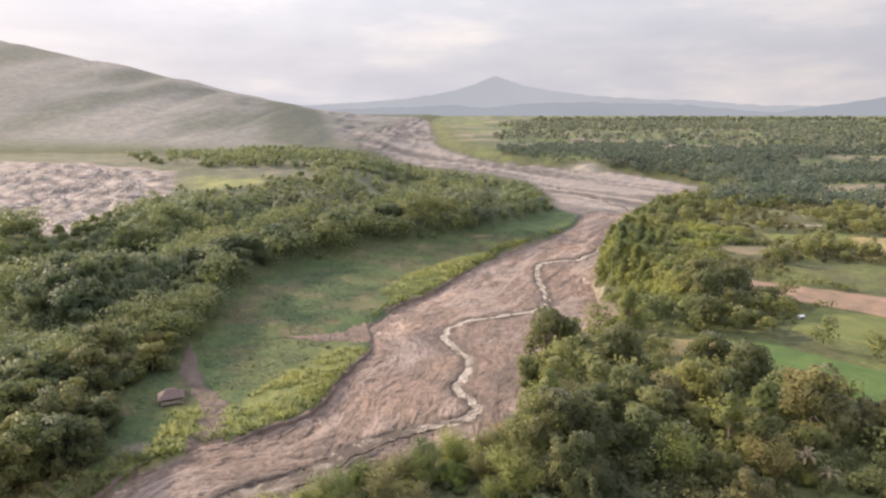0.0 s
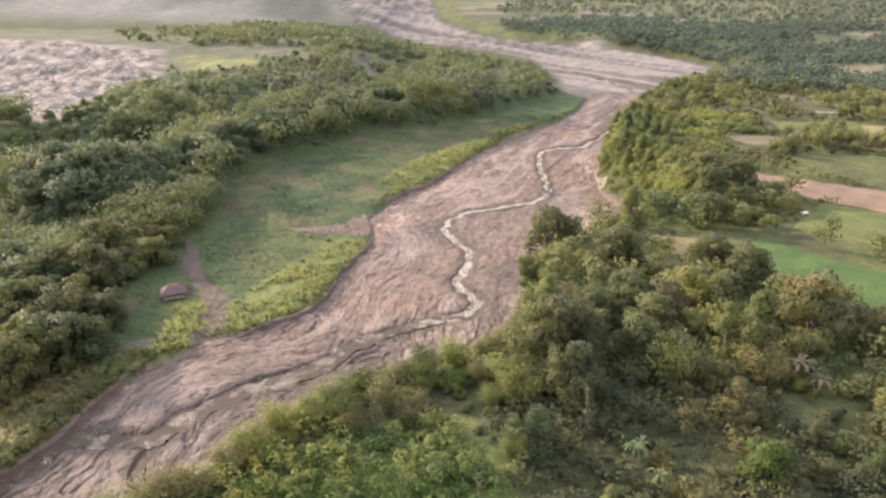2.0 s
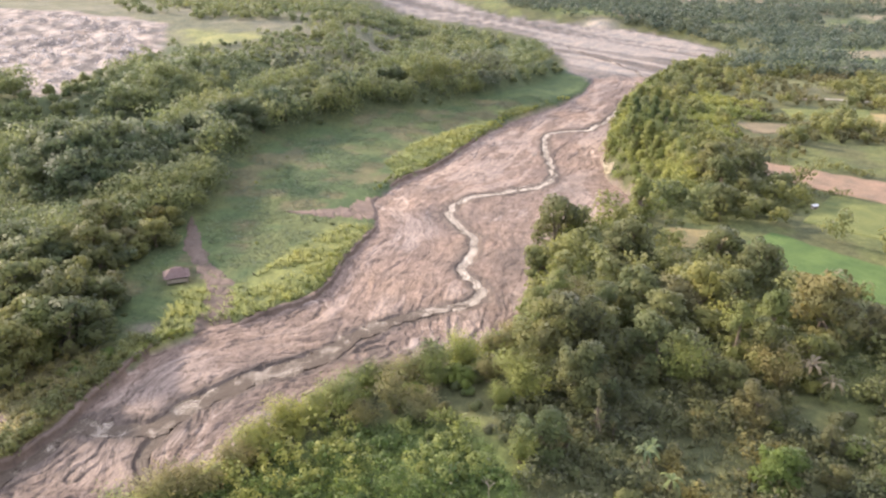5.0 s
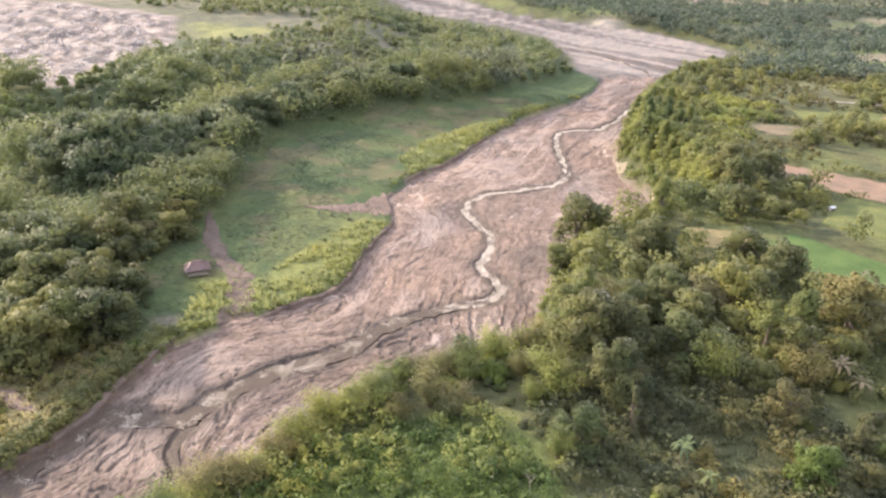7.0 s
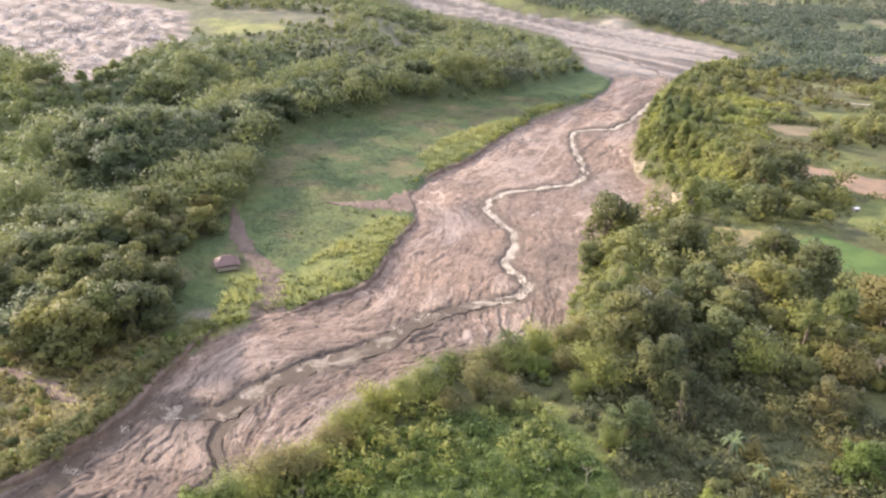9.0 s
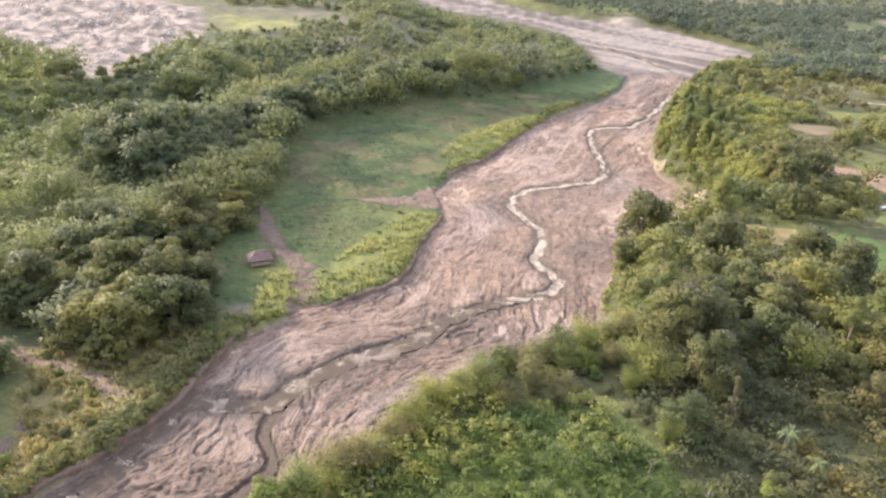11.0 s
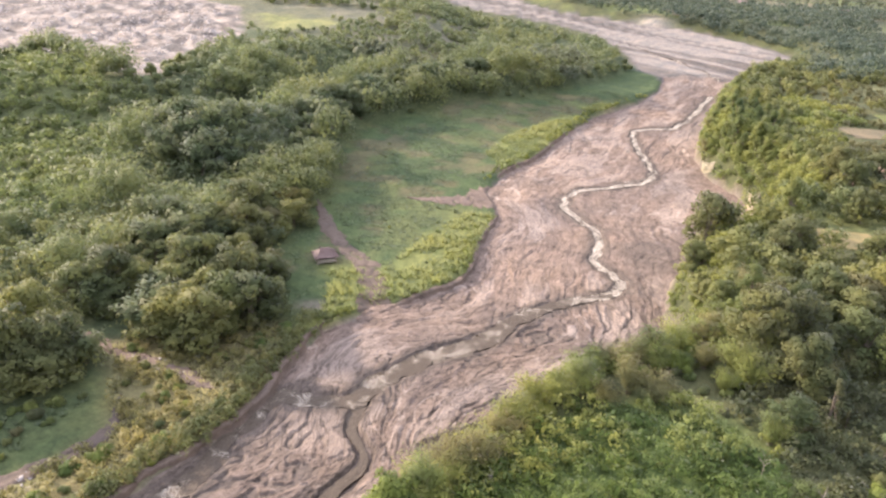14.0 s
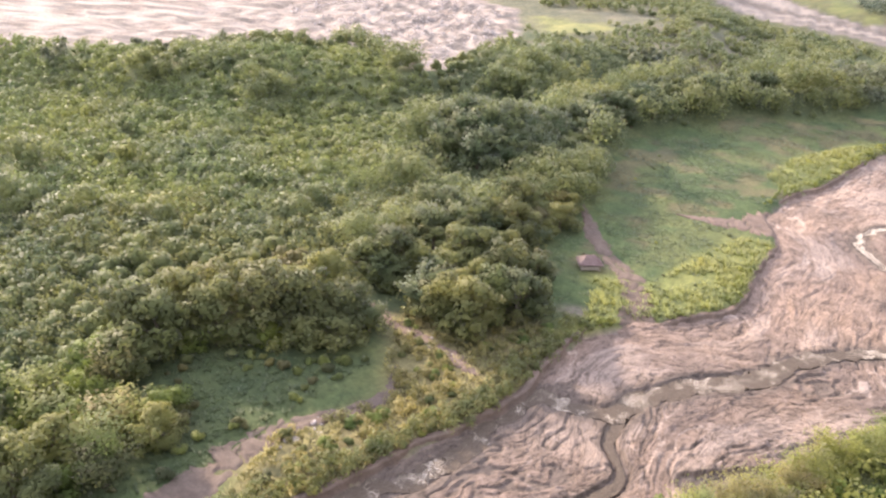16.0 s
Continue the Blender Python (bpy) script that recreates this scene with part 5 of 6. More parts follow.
M_BROWN = crop_material("weedy_bare_earth", (0.150, 0.128, 0.080), (0.225, 0.185, 0.118), 1)
M_STUBBLE = crop_material("dry_stubble", (0.220, 0.180, 0.085), (0.330, 0.270, 0.130), 1)
M_EARTH = crop_material("pale_cliff_earth", (0.360, 0.310, 0.220), (0.560, 0.500, 0.370), 1)
M_TRACK = crop_material("dirt_track", (0.330, 0.290, 0.240), (0.450, 0.400, 0.340), 1)
for key, mat, label, furrow in (("rice", M_RICE, "bright green paddy of young rice", 0.03), ("pasture", M_PASTURE, "yellow-green plot of short grass", 0.02),
                                ("stubble", M_STUBBLE, "small tan plot of dry stubble", 0.03), ("fallow", M_FALLOW, "reddish brown freshly tilled field", 0.07),
                                ("far_green", M_PASTURE, "light green terrace plot", 0.03), ("far_fallow", M_STUBBLE, "pale tan bare plot", 0.03),
                                ("brown_patch", M_BROWN, "small brown weedy plot", 0.03)):
    field(key + "_field", FIELDS[key], mat, label, furrow)


def track(name, pts, wide, label):
    line = smooth_line(pts, 60)
    tang = np.gradient(line, axis=0)
    tang /= np.hypot(*tang.T)[:, None]
    nor = np.stack([-tang[:, 1], tang[:, 0]], 1)
    uu = np.linspace(-1, 1, 5)
    x = (line[:, None, 0] + nor[:, None, 0] * wide * uu).ravel()
    y = (line[:, None, 1] + nor[:, None, 1] * wide * uu).ravel()
    z = ground_height(x, y) + 0.25
    return tagged(mesh_object(name, np.stack([x, y, z], 1), grid_faces(60, 5), M_TRACK, smooth=True), label, "track", kind="structure")


track("road", [(186, 372), (196, 367), (207, 363), (222, 361)], 2.0, "pale dirt track among far hedges")
track("road_lower", [(140, 288), (156, 286), (172, 281), (192, 279)], 1.0, "pale dirt track along terrace edge")


def cliff(name, x0, y0, x1, y1, z0, z1, label):
    """A bare earth face where the plateau's rim has slipped."""
    u, v = np.meshgrid(np.linspace(0, 1, 26), np.linspace(0, 1, 26))
    u, v = u.ravel(), v.ravel()
    out = 0.9 * (fbm(u * 5, v * 6, 171, 4) - 0.5) - 1.6 * (2 * u - 1) ** 2 * (0.3 + v) + 1.3 * v
    ln = math.hypot(x1 - x0, y1 - y0)
    nx, ny = -(y1 - y0) / ln, (x1 - x0) / ln
    x, y = x0 + (x1 - x0) * u + nx * out * -1, y0 + (y1 - y0) * u + ny * out * -1
    z = z0 + (z1 - z0) * v * (0.75 + 0.35 * fbm(u * 4, u * 0, 173, 2))
    ob = mesh_object(name, np.stack([x, y, z], 1), grid_faces(26, 26), M_EARTH, smooth=True)
    return tagged(ob, label, "cliff", kind="structure")


cliff("cliff_face", 57.0, 205.5, 57.2, 199.5, 2.0, 9.0, "pale bare earth cliff below the trees")
cliff("cliff_face", 53.6, 240, 54.6, 232, 3.0, 8.5, "pale bare earth cliff below the trees")


# ---- grass, reeds and scrub ----
def tufts(name, spots, height, blades, mat, label, wide=0.16, spreading=0.5):
    """Upright blades in clumps."""
    n = len(spots)
    z = ground_height(spots[:, 0], spots[:, 1])
    base_p = np.repeat(np.column_stack([spots, z]), blades, 0)
    m = n * blades
    h = height * np.repeat(rng.uniform(0.55, 1.3, n), blades) * rng.uniform(0.7, 1.15, m)
    w = rng.uniform(0, 6.28, m)
    d = np.stack([np.cos(w), np.sin(w), np.zeros(m)], 1)
    side = np.stack([-d[:, 1], d[:, 0], np.zeros(m)], 1)
    root = base_p + d * (rng.uniform(0, 0.4, m) * height)[:, None] - np.array([0, 0, 0.1])
    tip = root + d * (h * rng.uniform(0.55, 0.7 + spreading, m))[:, None] + np.array([0, 0, 1]) * h[:, None]
    ww = (wide * height * rng.uniform(0.7, 1.3, m))[:, None]
    V = np.stack([root + side * ww, root - side * ww, tip - side * ww * 0.35, tip + side * ww * 0.35], 1).reshape(-1, 3)
    sh = np.repeat(unit(d * 0.35 + np.array([0, 0, 1.0])), 4, 0)
    return tagged(mesh_object(name, V, np.arange(4 * m).reshape(m, 4), mat, normals=sh), label, "grass", kind="stuff")


def in_any(polys):
    return lambda x, y: np.any([signed(x, y, p) > -0.5 for p in polys], axis=0)


reed_spots = np.vstack([scatter(p, 0.9, 31 + k, lambda x, y: (signed(x, y, BED) < -0.6) & (fbm(x / 5, y / 5, 181, 3) > 0.36)) for k, p in enumerate(REEDS)])
tufts("reed_bed", reed_spots, 0.95, 6, M_GRASS, "bright yellow-green reeds along the bank")
MEADOW = [(-64, 122), (-52, 128), (-46, 134), (-30, 150), (-26, 185), (-26, 205), (-8, 240), (24, 302), (60, 345), (30, 340), (0, 316), (-48, 290), (-71, 252), (-70, 180), (-72, 148)]
free = lambda x, y: (signed(x, y, BED) < -0.8) & (seg_dist(x, y, GULLY) > 2.6) & (np.hypot(x + 62, y - 149) > 5) & (np.hypot(x + 20, y - 200) > 10) & (seg_dist(x, y, [(-18, 199), (-33, 193)]) > 3.5)
tufts("meadow_grass", scatter(MEADOW, 1.05, 41, lambda x, y: free(x, y) & (fbm(x / 7, y / 7, 195, 4) > 0.44)), 0.30, 4, M_MEADOW, "dark green damp meadow grass", 0.5, 3.0)
tufts("clearing_grass", scatter(CLEARING, 0.8, 43, lambda x, y: fbm(x / 5, y / 5, 197, 3) > 0.4), 0.38, 6, M_CLEARING, "fresh green undergrowth in the clearing", 0.45, 1.6)
tufts("rough_grass", scatter([(2, 52), (8, 66), (10, 80), (40, 84), (50, 72), (44, 54), (20, 44)], 1.0, 44, lambda x, y: fbm(x / 5, y / 5, 198, 3) > 0.36), 0.55, 5, M_ROUGH, "olive rough grass between the plateau trees", 0.3, 1.0)
tufts("bank_grass", scatter(BANK_SCRUB, 1.1, 45, lambda x, y: fbm(x / 6, y / 6, 183, 3) > 0.42), 0.8, 6, M_GOLD, "dry straw-coloured bank grass", 0.22, 0.8)
tufts("near_clearing_grass", scatter(NEAR_CLEARING, 1.2, 47), 0.45, 5, M_MEADOW, "dark green rough grass in the wood clearing", 0.4, 1.4)
wood_mass("dry_undergrowth", scatter([(4, 50), (8, 66), (6, 78), (14, 90), (40, 92), (58, 84), (56, 56), (30, 44)], 1.9, 59, lambda x, y: fbm(x / 8, y / 8, 199, 3) > 0.30), 2.0, 24, 0.40, M_LEAF_OLIVE, "olive shrubs and tall dry grass on the plateau", 4, (0.5, 1.6), 0.8)
wood_mass("clearing_shrubs", scatter(CLEARING, 1.8, 60, lambda x, y: fbm(x / 8, y / 8, 201, 3) > 0.40), 1.6, 20, 0.36, M_CLEARING, "low leafy shrubs in the clearing", 4, (0.4, 1.7), 0.8)
wood_mass("clearing_undergrowth", scatter([(-34, 58), (-24, 72), (-12, 81), (6, 80), (10, 70), (2, 66), (-10, 70), (-22, 62), (-30, 50)], 2.4, 61, lambda x, y: fbm(x / 7, y / 7, 202, 3) > 0.50), 2.2, 26, 0.38, M_BAMBOO, "tangled yellow-green scrub at the edge of the clearing", 5, (0.5, 1.4), 0.75)
wood_mass("dry_clearing_shrubs", scatter(DIRT_CLEARING, 2.0, 73, lambda x, y: (fbm(x / 6, y / 6, 229, 3) > 0.38) & (np.hypot(x - 18.9, y - 64.1) > 3) & (np.hypot(x - 23.5, y - 70.5) > 2.5)), 1.9, 24, 0.38, M_LEAF_OLIVE, "low dry shrubs in the rough clearing", 4, (0.5, 1.5), 0.8)
wood_mass("plateau_undergrowth", scatter([(10, 88), (8, 104), (16, 118), (20, 140), (36, 136), (50, 128), (62, 108), (80, 96), (70, 80), (40, 86)], 2.6, 62), 3.0, 24, 0.42, M_LEAF, "green undergrowth between the plateau trees", 4, (0.4, 1.5), 0.75)
wood_mass("bank_shrubs", scatter(BANK_SCRUB, 1.7, 63, lambda x, y: (signed(x, y, BED) < -1.0) & (seg_dist(x, y, SAND_TRAIL) > 1.6) & (fbm(x / 6, y / 6, 203, 3) > 0.36)), 1.5, 18, 0.38, M_GOLD, "dry golden shrubs on the near bank", 3, (0.5, 1.5), 0.8)
RIM_BOX = [(-70, 20), (-70, 60), (40, 330), (125, 370), (125, 300), (80, 190), (40, 110), (-20, 40)]


def on_rim(x, y):
    dp = signed(x, y, PLATEAU)
    return (dp > 0.3) & (dp < 11) & (np.hypot(x - 58, y - 203) > 3) & (np.hypot(x - 56, y - 236) > 3)


wood_mass("rim_undergrowth", scatter(RIM_BOX, 2.1, 49, on_rim), 2.6, 24, 0.46, M_BAMBOO, "yellow-green undergrowth hanging over the rim", 4, (0.5, 1.4), 0.7)
wood_mass("cliff_bamboo", scatter([(40, 158), (52, 172), (60, 200), (56, 236), (60, 262), (72, 290), (84, 284), (70, 240), (70, 200), (60, 172)], 1.9, 66, lambda x, y: on_rim(x, y) & (signed(x, y, PLATEAU) > 1.2)), 4.6, 36, 0.5, M_BAMBOO, "sunlit bamboo hanging down the cliff", 5, (0.6, 1.3), 0.45)
for x, y in scatter([(56, 214), (54, 240), (62, 272), (78, 268), (74, 232), (66, 212)], 5.5, 64, lambda x, y: signed(x, y, PLATEAU) > 1.5):
    drop_in(T_TALL if pick.random() < 0.5 else T_BAMBOO, x, y, pick.uniform(0.7, 0.95), "bamboo of the rim hedge")
wood_mass("lime_scrub", scatter([(64, 212), (62, 262), (72, 288), (100, 286), (118, 268), (112, 250), (96, 248), (94, 226), (80, 212)], 2.6, 65, lambda x, y: off_fields(x, y, 0.5) & open_view(x, y, 9.0) & (signed(x, y, PLATEAU) > 2)), 2.6, 22, 0.62, M_BAMBOO, "sunlit yellow-green scrub on the terrace", 4, (0.5, 1.4), 0.75)
wood_mass("field_weeds", scatter([(40, 128), (52, 150), (78, 156), (100, 130), (120, 146), (140, 165), (90, 210), (70, 205), (58, 180), (50, 160)], 2.6, 51, lambda x, y: off_fields(x, y, 0.3) & (fbm(x / 9, y / 9, 185, 3) > 0.36)), 1.8, 18, 0.45, M_LEAF, "weeds and low hedges between the fields", 3, (0.5, 1.4), 0.8)
wood_mass("terrace_scrub", scatter([(60, 215), (66, 275), (95, 325), (130, 370), (210, 350), (200, 235), (150, 190), (110, 200), (85, 205)], 3.6, 53, lambda x, y: off_fields(x, y, 0.5) & open_view(x, y, 9.0) & (signed(x, y, PLATEAU) > 1) & (fbm(x / 14, y / 14, 187, 3) > 0.46)), 2.0, 20, 0.62, M_LEAF_OLIVE, "olive scrub over the far terraces", 4, (0.5, 1.5), 0.8)
for x, y in scatter(BANK_SCRUB, 4.0, 55, lambda x, y: (fbm(x / 9, y / 9, 189, 3) > 0.45) & (signed(x, y, BED) < -1.5)):
    drop_in(T_BUSH, x, y, pick.uniform(0.4, 0.85), "bushes of the near bank")
for x, y, size in ((-81.8, 80.5, 0.9), (-84.5, 77, 0.7), (-79, 74, 0.75), (-86, 71, 0.6), (-64, 118, 0.8), (-67, 112, 0.7)):
    drop_in(T_LIME, x, y, size, "lime bushes")
for x, y, size in ((-66.5, 104, 0.9), (-68, 98, 0.8), (-64.5, 110, 0.9), (-74, 84, 0.8), (-110.5, 61, 1.5), (-108, 66, 1.1), (-113, 56, 1.6), (-116, 63, 1.3), (-109, 54, 1.2), (-70.5, 117.8, 1.7), (-73, 120, 1.2)):
    drop_in(T_BUSH, x, y, size, "bushes of the near bank", (1.0, 1.3))
for x, y in scatter(NEAR_CLEARING, 3.4, 58, lambda x, y: (signed(x, y, NEAR_CLEARING) < 4.5) & (seg_dist(x, y, SIDE_CUT) > 3.5) & (fbm(x / 6, y / 6, 213, 2) > 0.40)):
    drop_in(T_BUSH, x, y, pick.uniform(0.35, 0.9), "bushes of the near bank")
for x, y in scatter(MEADOW, 11, 57, lambda x, y: free(x, y) & (fbm(x / 18, y / 18, 191, 2) > 0.5)):
    drop_in(T_BUSH, x, y, pick.uniform(0.25, 0.5), "bushes of the meadow", (0.6, 0.8))


wood_mass("bank_edge_weeds", scatter([(-98, 40), (-84, 66), (-68, 92), (-62, 112), (-50, 130), (-28, 150), (-24, 184), (-24, 210), (-6, 242), (26, 304), (60, 345), (50, 340), (0, 300), (-40, 230), (-40, 170), (-66, 125), (-80, 90), (-104, 50)], 1.5, 68,
          lambda x, y: (signed(x, y, BED) < 0.2) & (signed(x, y, BED) > -3.5) & (np.hypot(x + 20, y - 201) > 13) & (np.hypot(x + 47, y - 130) > 4.5) & (fbm(x / 6, y / 6, 215, 3) > 0.42)), 1.0, 14, 0.36, M_GRASS, "weeds fringing the cut bank", 3, (0.5, 1.4), 0.8)
wood_mass("bank_edge_shrubs", scatter([(-98, 36), (-80, 66), (-66, 90), (-60, 112), (-55, 124), (-66, 124), (-72, 100), (-90, 70), (-106, 46)], 1.5, 71,
          lambda x, y: (signed(x, y, BED) < 0.3) & (signed(x, y, BED) > -4.5) & (fbm(x / 7, y / 7, 219, 3) > 0.32)), 1.9, 22, 0.40, M_LEAF, "green shrubs overhanging the near bank", 4, (0.5, 1.5), 0.8)


wood_mass("terrace_wood", scatter([(128, 330), (150, 392), (166, 470), (140, 520), (90, 548), (60, 600), (130, 640), (330, 600), (420, 420), (300, 260), (215, 262), (200, 330)], 7.5, 69, lambda x, y: off_fields(x, y, 1) & (signed(x, y, PLATEAU) > 4) & (fbm(x / 40, y / 40, 217, 4) > 0.44)), 7.5, 16, 1.25, M_FAR_HAZE, "dark woods between the far terraces", 5, (0.5, 1.3), 0.7)


def stones(name, spots, size, mat, label):
    """Angular blocks half sunk in the ground, each turned and stretched its own way."""
    n = len(spots)
    z = ground_height(spots[:, 0], spots[:, 1])
    ring = np.array([(math.cos(a), math.sin(a), 0.0) for a in np.arange(5) * 2 * math.pi / 5])
    shape = np.vstack([ring * (1, 1, 0) - (0, 0, 0.35), ring * 0.72 + (0, 0, 0.55)])
    s = size * rng.uniform(0.35, 1.0, n) ** 1.6
    w = rng.uniform(0, 6.28, n)
    V = shape[None] * (1 + rng.uniform(-0.28, 0.28, (n, 10, 3))) * np.stack([s * rng.uniform(0.8, 1.5, n), s, s * rng.uniform(0.6, 1.1, n)], 1)[:, None, :]
    X, Y = V[..., 0] * np.cos(w)[:, None] - V[..., 1] * np.sin(w)[:, None], V[..., 0] * np.sin(w)[:, None] + V[..., 1] * np.cos(w)[:, None]
    P = np.stack([X + spots[:, :1], Y + spots[:, 1:], V[..., 2] + z[:, None]], -1).reshape(-1, 3)
    F = [(k, (k + 1) % 5, 5 + (k + 1) % 5, 5 + k) for k in range(5)] + [(5, 6, 7, 8), (5, 8, 9, 9)]
    F = np.array(F[:6])[None] + 10 * np.arange(n)[:, None, None]
    return tagged(mesh_object(name, P, F.reshape(-1, 4), mat), label, "stones", kind="stuff")


M_STONE = plain_material("ash_stone", (0.36, 0.315, 0.275), (0.56, 0.500, 0.445), 0.8, 0.9)
LAHAR_NEAR = [(-153, 268), (-149, 290), (-152, 330), (-141, 360), (-156, 400), (-230, 445), (-300, 380), (-216, 304), (-185, 297)]
stones("lahar_stones", scatter(LAHAR_NEAR, 2.6, 75, lambda x, y: fbm(x / 12, y / 12, 241, 3) > 0.44), 0.95, M_STONE, "pale ash-coated boulders strewn over the lahar field")
stones("bank_stones", scatter([(-93, 66), (-88, 72), (-85, 79), (-90, 80), (-95, 72)], 1.4, 76, lambda x, y: fbm(x / 3, y / 3, 243, 2) > 0.4), 0.7, M_STONE, "pale stones heaped beside the side channel")
stones("trail_stones", scatter([(-97, 111), (-88, 109), (-74, 101), (-75, 97), (-88, 104), (-98, 108)], 1.3, 77, lambda x, y: fbm(x / 3, y / 3, 245, 2) > 0.45), 0.5, M_STONE, "pale stones along the trail")


# ---- the hut by the gully ----
M_ROOF = plain_material("rusty_roof_sheet", (0.30, 0.205, 0.180), (0.42, 0.31, 0.275), 1.6, 0.5, 0.2)
M_BOARD = plain_material("weathered_boards", (0.30, 0.25, 0.20), (0.50, 0.44, 0.37), 3.0)
M_SHEET = plain_material("white_plastic_sheet", (0.62, 0.62, 0.60), (0.80, 0.80, 0.78), 2.0, 0.5)


def box_bm(sx, sy, sz, x=0, y=0, z=0, bevel=0.02):
    bm = bmesh.new()
    bmesh.ops.create_cube(bm, size=1, matrix=Matrix.LocRotScale((x, y, z), None, (sx, sy, sz)))
    if bevel:
        bmesh.ops.bevel(bm, geom=bm.edges[:], offset=bevel, segments=1, affect="EDGES")
    return bm


def make_hut(x, y, turn):
    top = new("hut")
    top.matrix_world = spot(x, y, radians(turn))
    w, d, h = 4.4, 3.4, 1.75
    for sx in (-1, 1):
        for sy in (-1, 1):
            part("post", box_bm(0.16, 0.16, h + 0.5, sx * w / 2, sy * d / 2, (h - 0.5) / 2), M_BOARD, top)
    part("floor", box_bm(w + 0.1, d + 0.1, 0.12, 0, 0, 0.35), M_BOARD, top, "raised plank floor")
    for sy in (-1, 1):
        part("wall_panel", box_bm(w - 0.2, 0.06, 0.75, 0, sy * d / 2, 0.8), M_BOARD, top)
    for sx in (-1, 1):
        part("wall_panel", box_bm(0.06, d - 0.2, 0.75, sx * w / 2, 0, 0.8), M_BOARD, top)
    part("back_wall", box_bm(w - 0.2, 0.05, 0.6, 0, d / 2, 1.45), M_BOARD, top)
    bm = bmesh.new()
    e, r, rz = 0.65, 1.0, 1.55
    a = [bm.verts.new(p) for p in ((-w / 2 - e, -d / 2 - e, h), (w / 2 + e, -d / 2 - e, h), (w / 2 + e, d / 2 + e, h), (-w / 2 - e, d / 2 + e, h), (-r, 0, h + rz), (r, 0, h + rz))]
    for f in ((0, 1, 5, 4), (1, 2, 5), (2, 3, 4, 5), (3, 0, 4), (3, 2, 1, 0)):
        bm.faces.new([a[i] for i in f])
    bmesh.ops.solidify(bm, geom=bm.faces[:4], thickness=0.08)
    roof = part("roof", bm, M_ROOF, top, "rust-brown hipped sheet roof")
    part("ridge_cap", box_bm(2 * r + 0.3, 0.25, 0.1, 0, 0, h + rz + 0.03), M_ROOF, roof)
    return tagged(top, "small open hut with a rust-brown hipped roof beside the gully", "hut")


make_hut(-61.8, 149.5, 24)


def make_shelter(name, x, y, turn, w, d, h, roof_mat, label, category):
    """A field shelter or far house: walls, gabled roof, a door."""
    top = new(name)
    top.matrix_world = spot(x, y, radians(turn))
    part("walls", box_bm(w, d, h + 0.4, 0, 0, h / 2 - 0.2), M_BOARD, top)
    bm = bmesh.new()
    e = 0.12 * w
    a = [bm.verts.new(p) for p in ((-w / 2 - e, -d / 2 - e, h), (w / 2 + e, -d / 2 - e, h), (w / 2 + e, d / 2 + e, h), (-w / 2 - e, d / 2 + e, h), (-w / 2 - e, 0, h + d * 0.35), (w / 2 + e, 0, h + d * 0.35))]
    for f in ((0, 1, 5, 4), (2, 3, 4, 5), (1, 2, 5), (3, 0, 4), (3, 2, 1, 0)):
        bm.faces.new([a[i] for i in f])
    part("roof", bm, roof_mat, top)
    part("door", box_bm(0.9, 0.06, min(1.9, h * 0.85), 0, -d / 2 - 0.03, h * 0.42), M_BARK, top, "dark wooden door")
    return tagged(top, label, category)


make_shelter("field_shelter", 85.8, 161.5, 20, 1.3, 0.9, 0.7, M_SHEET, "small white-roofed field shelter on the pasture", "shelter")
for hx, hy, ht in ((150, 800, 10), (158, 812, 30), (235, 720, -20), (320, 690, 15), (120, 1150, 5), (420, 900, 40)):
    make_shelter("house", hx, hy, ht, 8, 6, 3, M_ROOF, "small house with a rust-brown roof among far trees", "house")


# ---- bananas, palms, dry stalks ----
M_BANANA = leaf_material("banana_leaf", (0.140, 0.180, 0.080), (0.230, 0.275, 0.135), 0.4)
M_STRAW = leaf_material("dry_fronds", (0.240, 0.195, 0.130), (0.360, 0.300, 0.210), 0.3)


def blade(bm, root, w, length, rise, droop, half):
    """One arching leaf with a folded midrib."""
    d, s = Vector((math.cos(w), math.sin(w), 0)), Vector((-math.sin(w), math.cos(w), 0))
    prev = None
    for k in range(8):
        u = k / 7
        c = Vector(root) + d * length * (u - 0.15 * u * u) + Vector((0, 0, rise * math.sin(min(1, u * 1.2) * math.pi / 2) - droop * u * u))
        b = half * math.sin(math.pi * min(0.97, 0.08 + 0.9 * u)) ** 0.6
        row = [bm.verts.new(c + s * b + Vector((0, 0, 0.25 * b))), bm.verts.new(c), bm.verts.new(c - s * b + Vector((0, 0, 0.25 * b)))]
        if prev:
            bm.faces.new((prev[0], prev[1], row[1], row[0]))
            bm.faces.new((prev[1], prev[2], row[2], row[1]))
        prev = row


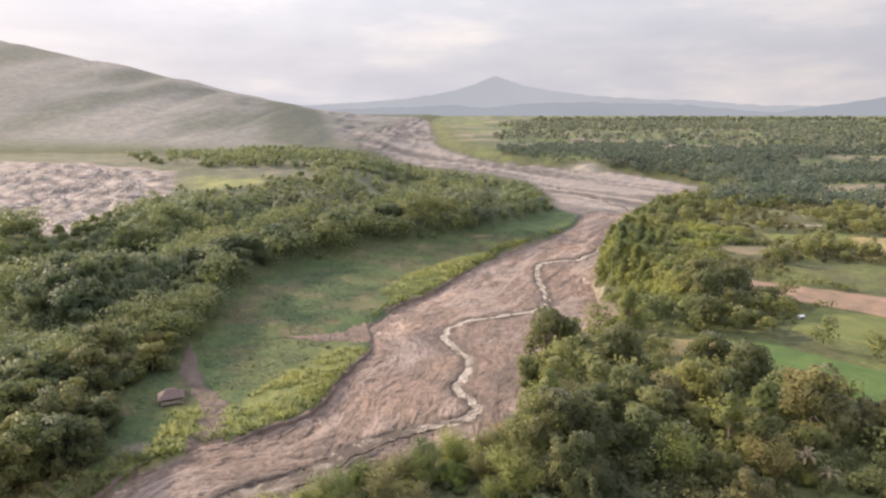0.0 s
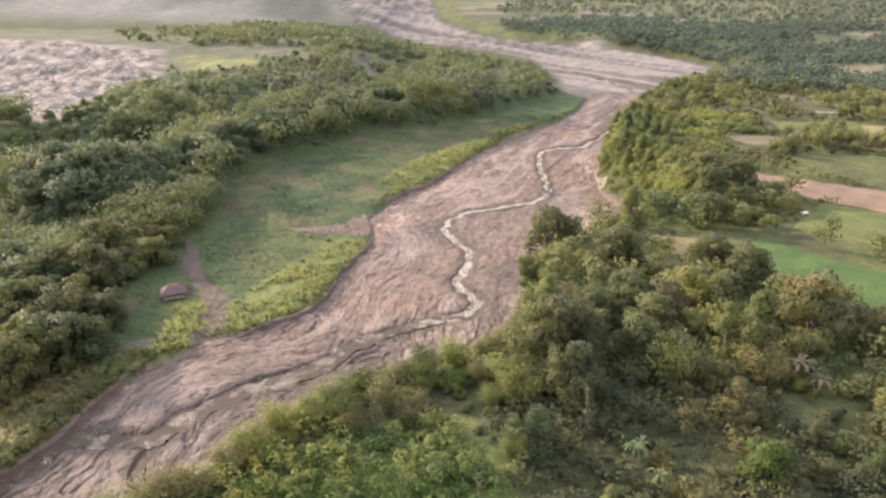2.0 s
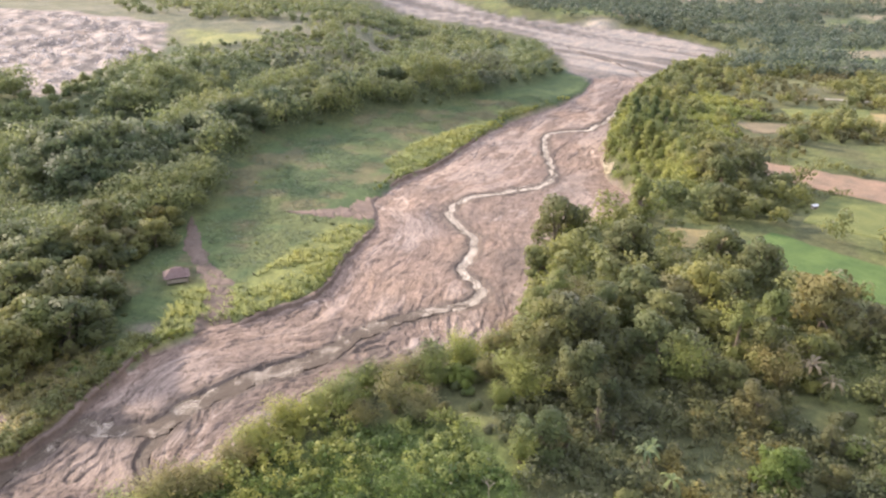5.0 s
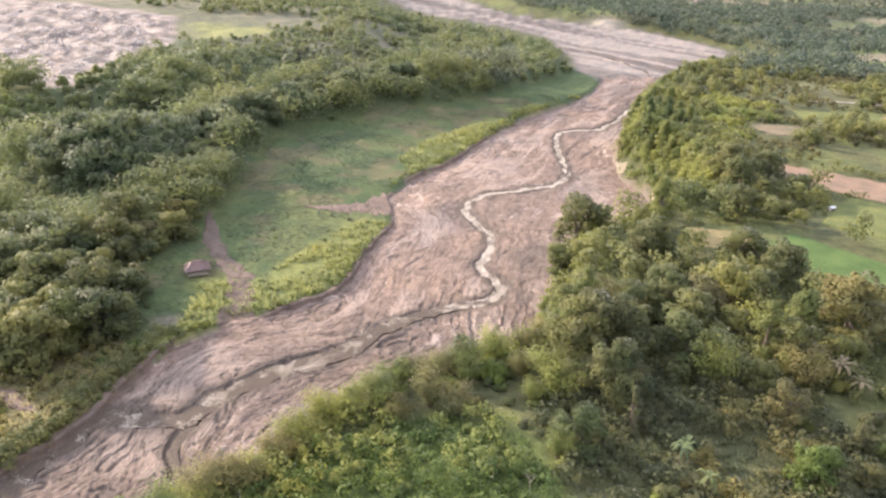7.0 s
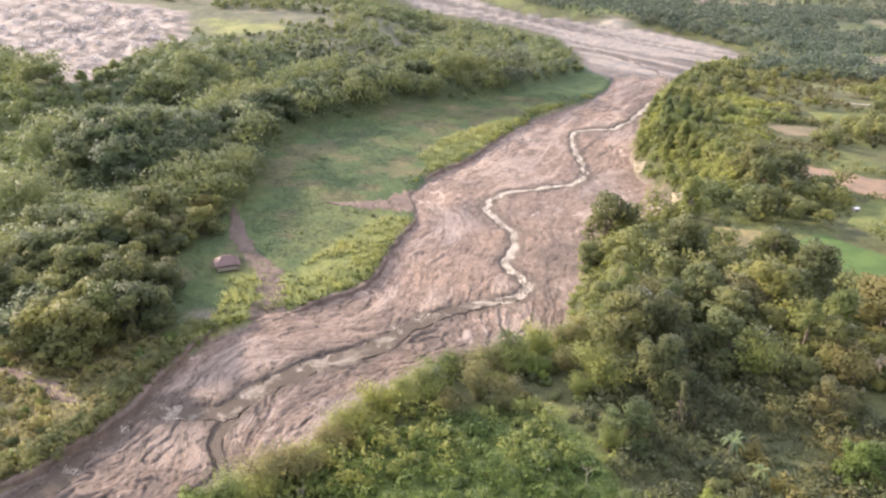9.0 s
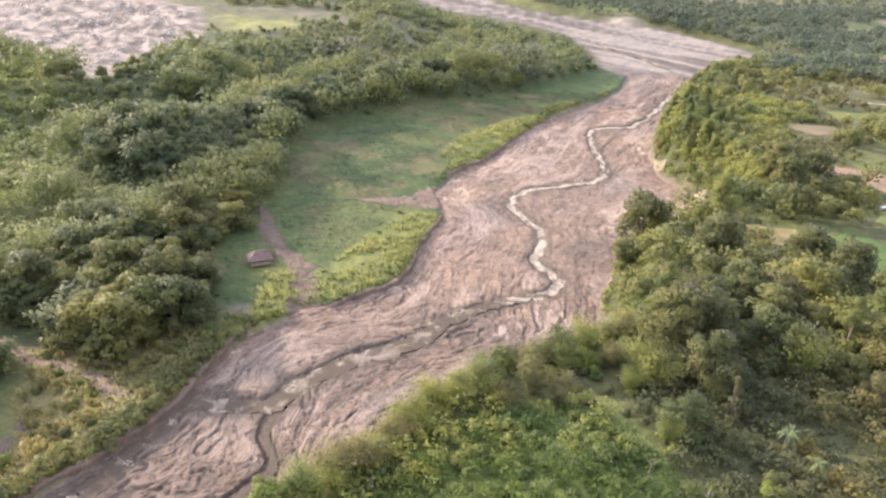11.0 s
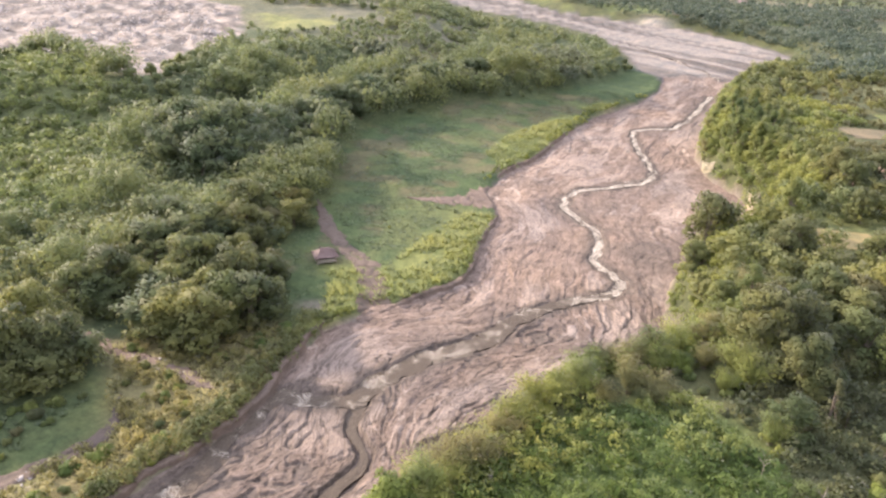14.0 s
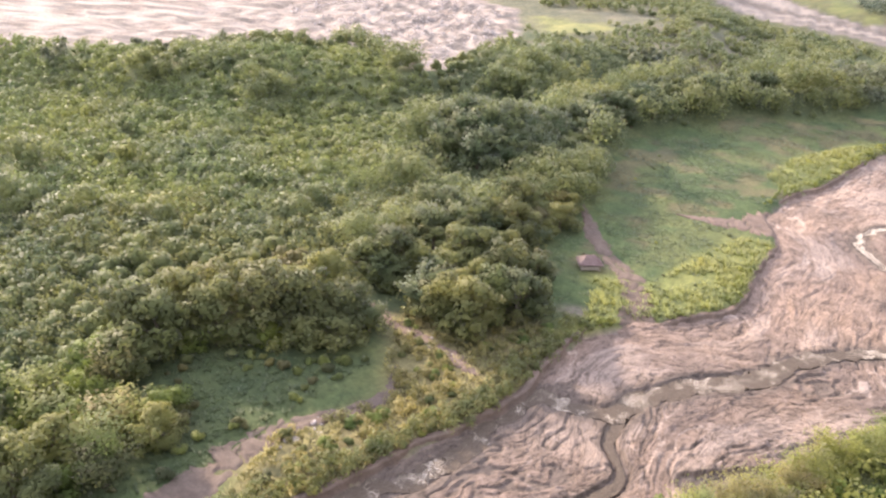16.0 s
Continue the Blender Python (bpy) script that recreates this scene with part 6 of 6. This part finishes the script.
def make_banana(x, y, tall, mat, label, leaves=11, length=2.0, half=0.16, name="banana_plant", category="banana plant"):
    top = new(name)
    top.matrix_world = spot(x, y, pick.uniform(0, 6))
    v, f = joined_tubes([([(0, 0, -0.3), (0.05, 0, tall * 0.5), (0.1, 0.05, tall)], (0.16, 0.13, 0.09))], 8)
    mesh_object("stem", v, f, M_BARK, top, True)
    for k in range(leaves):
        bm = bmesh.new()
        w = 2 * math.pi * k / leaves + pick.uniform(-0.3, 0.3)
        blade(bm, (0.1, 0.05, tall - 0.05), w, length * pick.uniform(0.75, 1.1), pick.uniform(0.4, 1.6), pick.uniform(0.8, 1.9), half)
        part("leaf", bm, mat, top)
    return tagged(top, label, category)


for bx0, by0, bt in ((22.5, 71.5, 2.9), (23.7, 72.8, 2.4), (24.5, 67.6, 2.7), (-76, 118.5, 2.8), (-79, 119.8, 2.4), (-74, 117.0, 2.2)):
    make_banana(bx0, by0, bt, M_BANANA, "banana plant with pale arching leaves among scrub")
make_banana(-2.8, 90.2, 4.5, M_LEAF_DARK, "small dark palm standing over the bamboo", 14, 2.4, 0.22, "palm", "palm")
make_banana(49.5, 88.6, 3.6, M_STRAW, "dry straw-coloured palm with dead fronds", 16, 3.0, 0.24, "palm", "palm")
make_banana(52, 86.5, 2.2, M_STRAW, "dry straw-coloured palm with dead fronds", 12, 2.4, 0.24, "palm", "palm")


def make_stalk(x, y, tall):
    top = new("dead_tree")
    top.matrix_world = spot(x, y, pick.uniform(0, 6))
    limbs = [([(0, 0, -0.3), (0.1, 0.1, tall * 0.5), (0.35, 0.1, tall)], (0.07, 0.045, 0.02))]
    v, f = joined_tubes(limbs)
    mesh_object("trunk", v, f, M_DEAD, top, True)
    for k in range(6):
        z, w = tall * pick.uniform(0.55, 1.0), pick.uniform(0, 6.28)
        v, f = joined_tubes([([(0.2, 0.1, z - 0.3), (0.2 + 0.5 * math.cos(w), 0.1 + 0.5 * math.sin(w), z + 0.2), (0.2 + 0.9 * math.cos(w), 0.1 + 0.9 * math.sin(w), z + 0.5)], (0.035, 0.025, 0.01))], 4)
        mesh_object("branch", v, f, M_DEAD, top, True)
    return tagged(top, "bare grey dead sapling standing in undergrowth", "dead tree")


M_DEAD = plain_material("bleached_wood", (0.22, 0.19, 0.14), (0.36, 0.32, 0.25), 4.0)
for sx, sy, st in ((4.0, 64.5, 4.2), (9.5, 61, 3.4), (-27, 62, 2.8), (45, 118, 5.0)):
    make_stalk(sx, sy, st)
for kinds in (*FINE.values(), *COARSE.values(), T_CONE, T_LIME, T_LIME_TREE, T_GROVE):
    for t in kinds:
        remove_template(t)
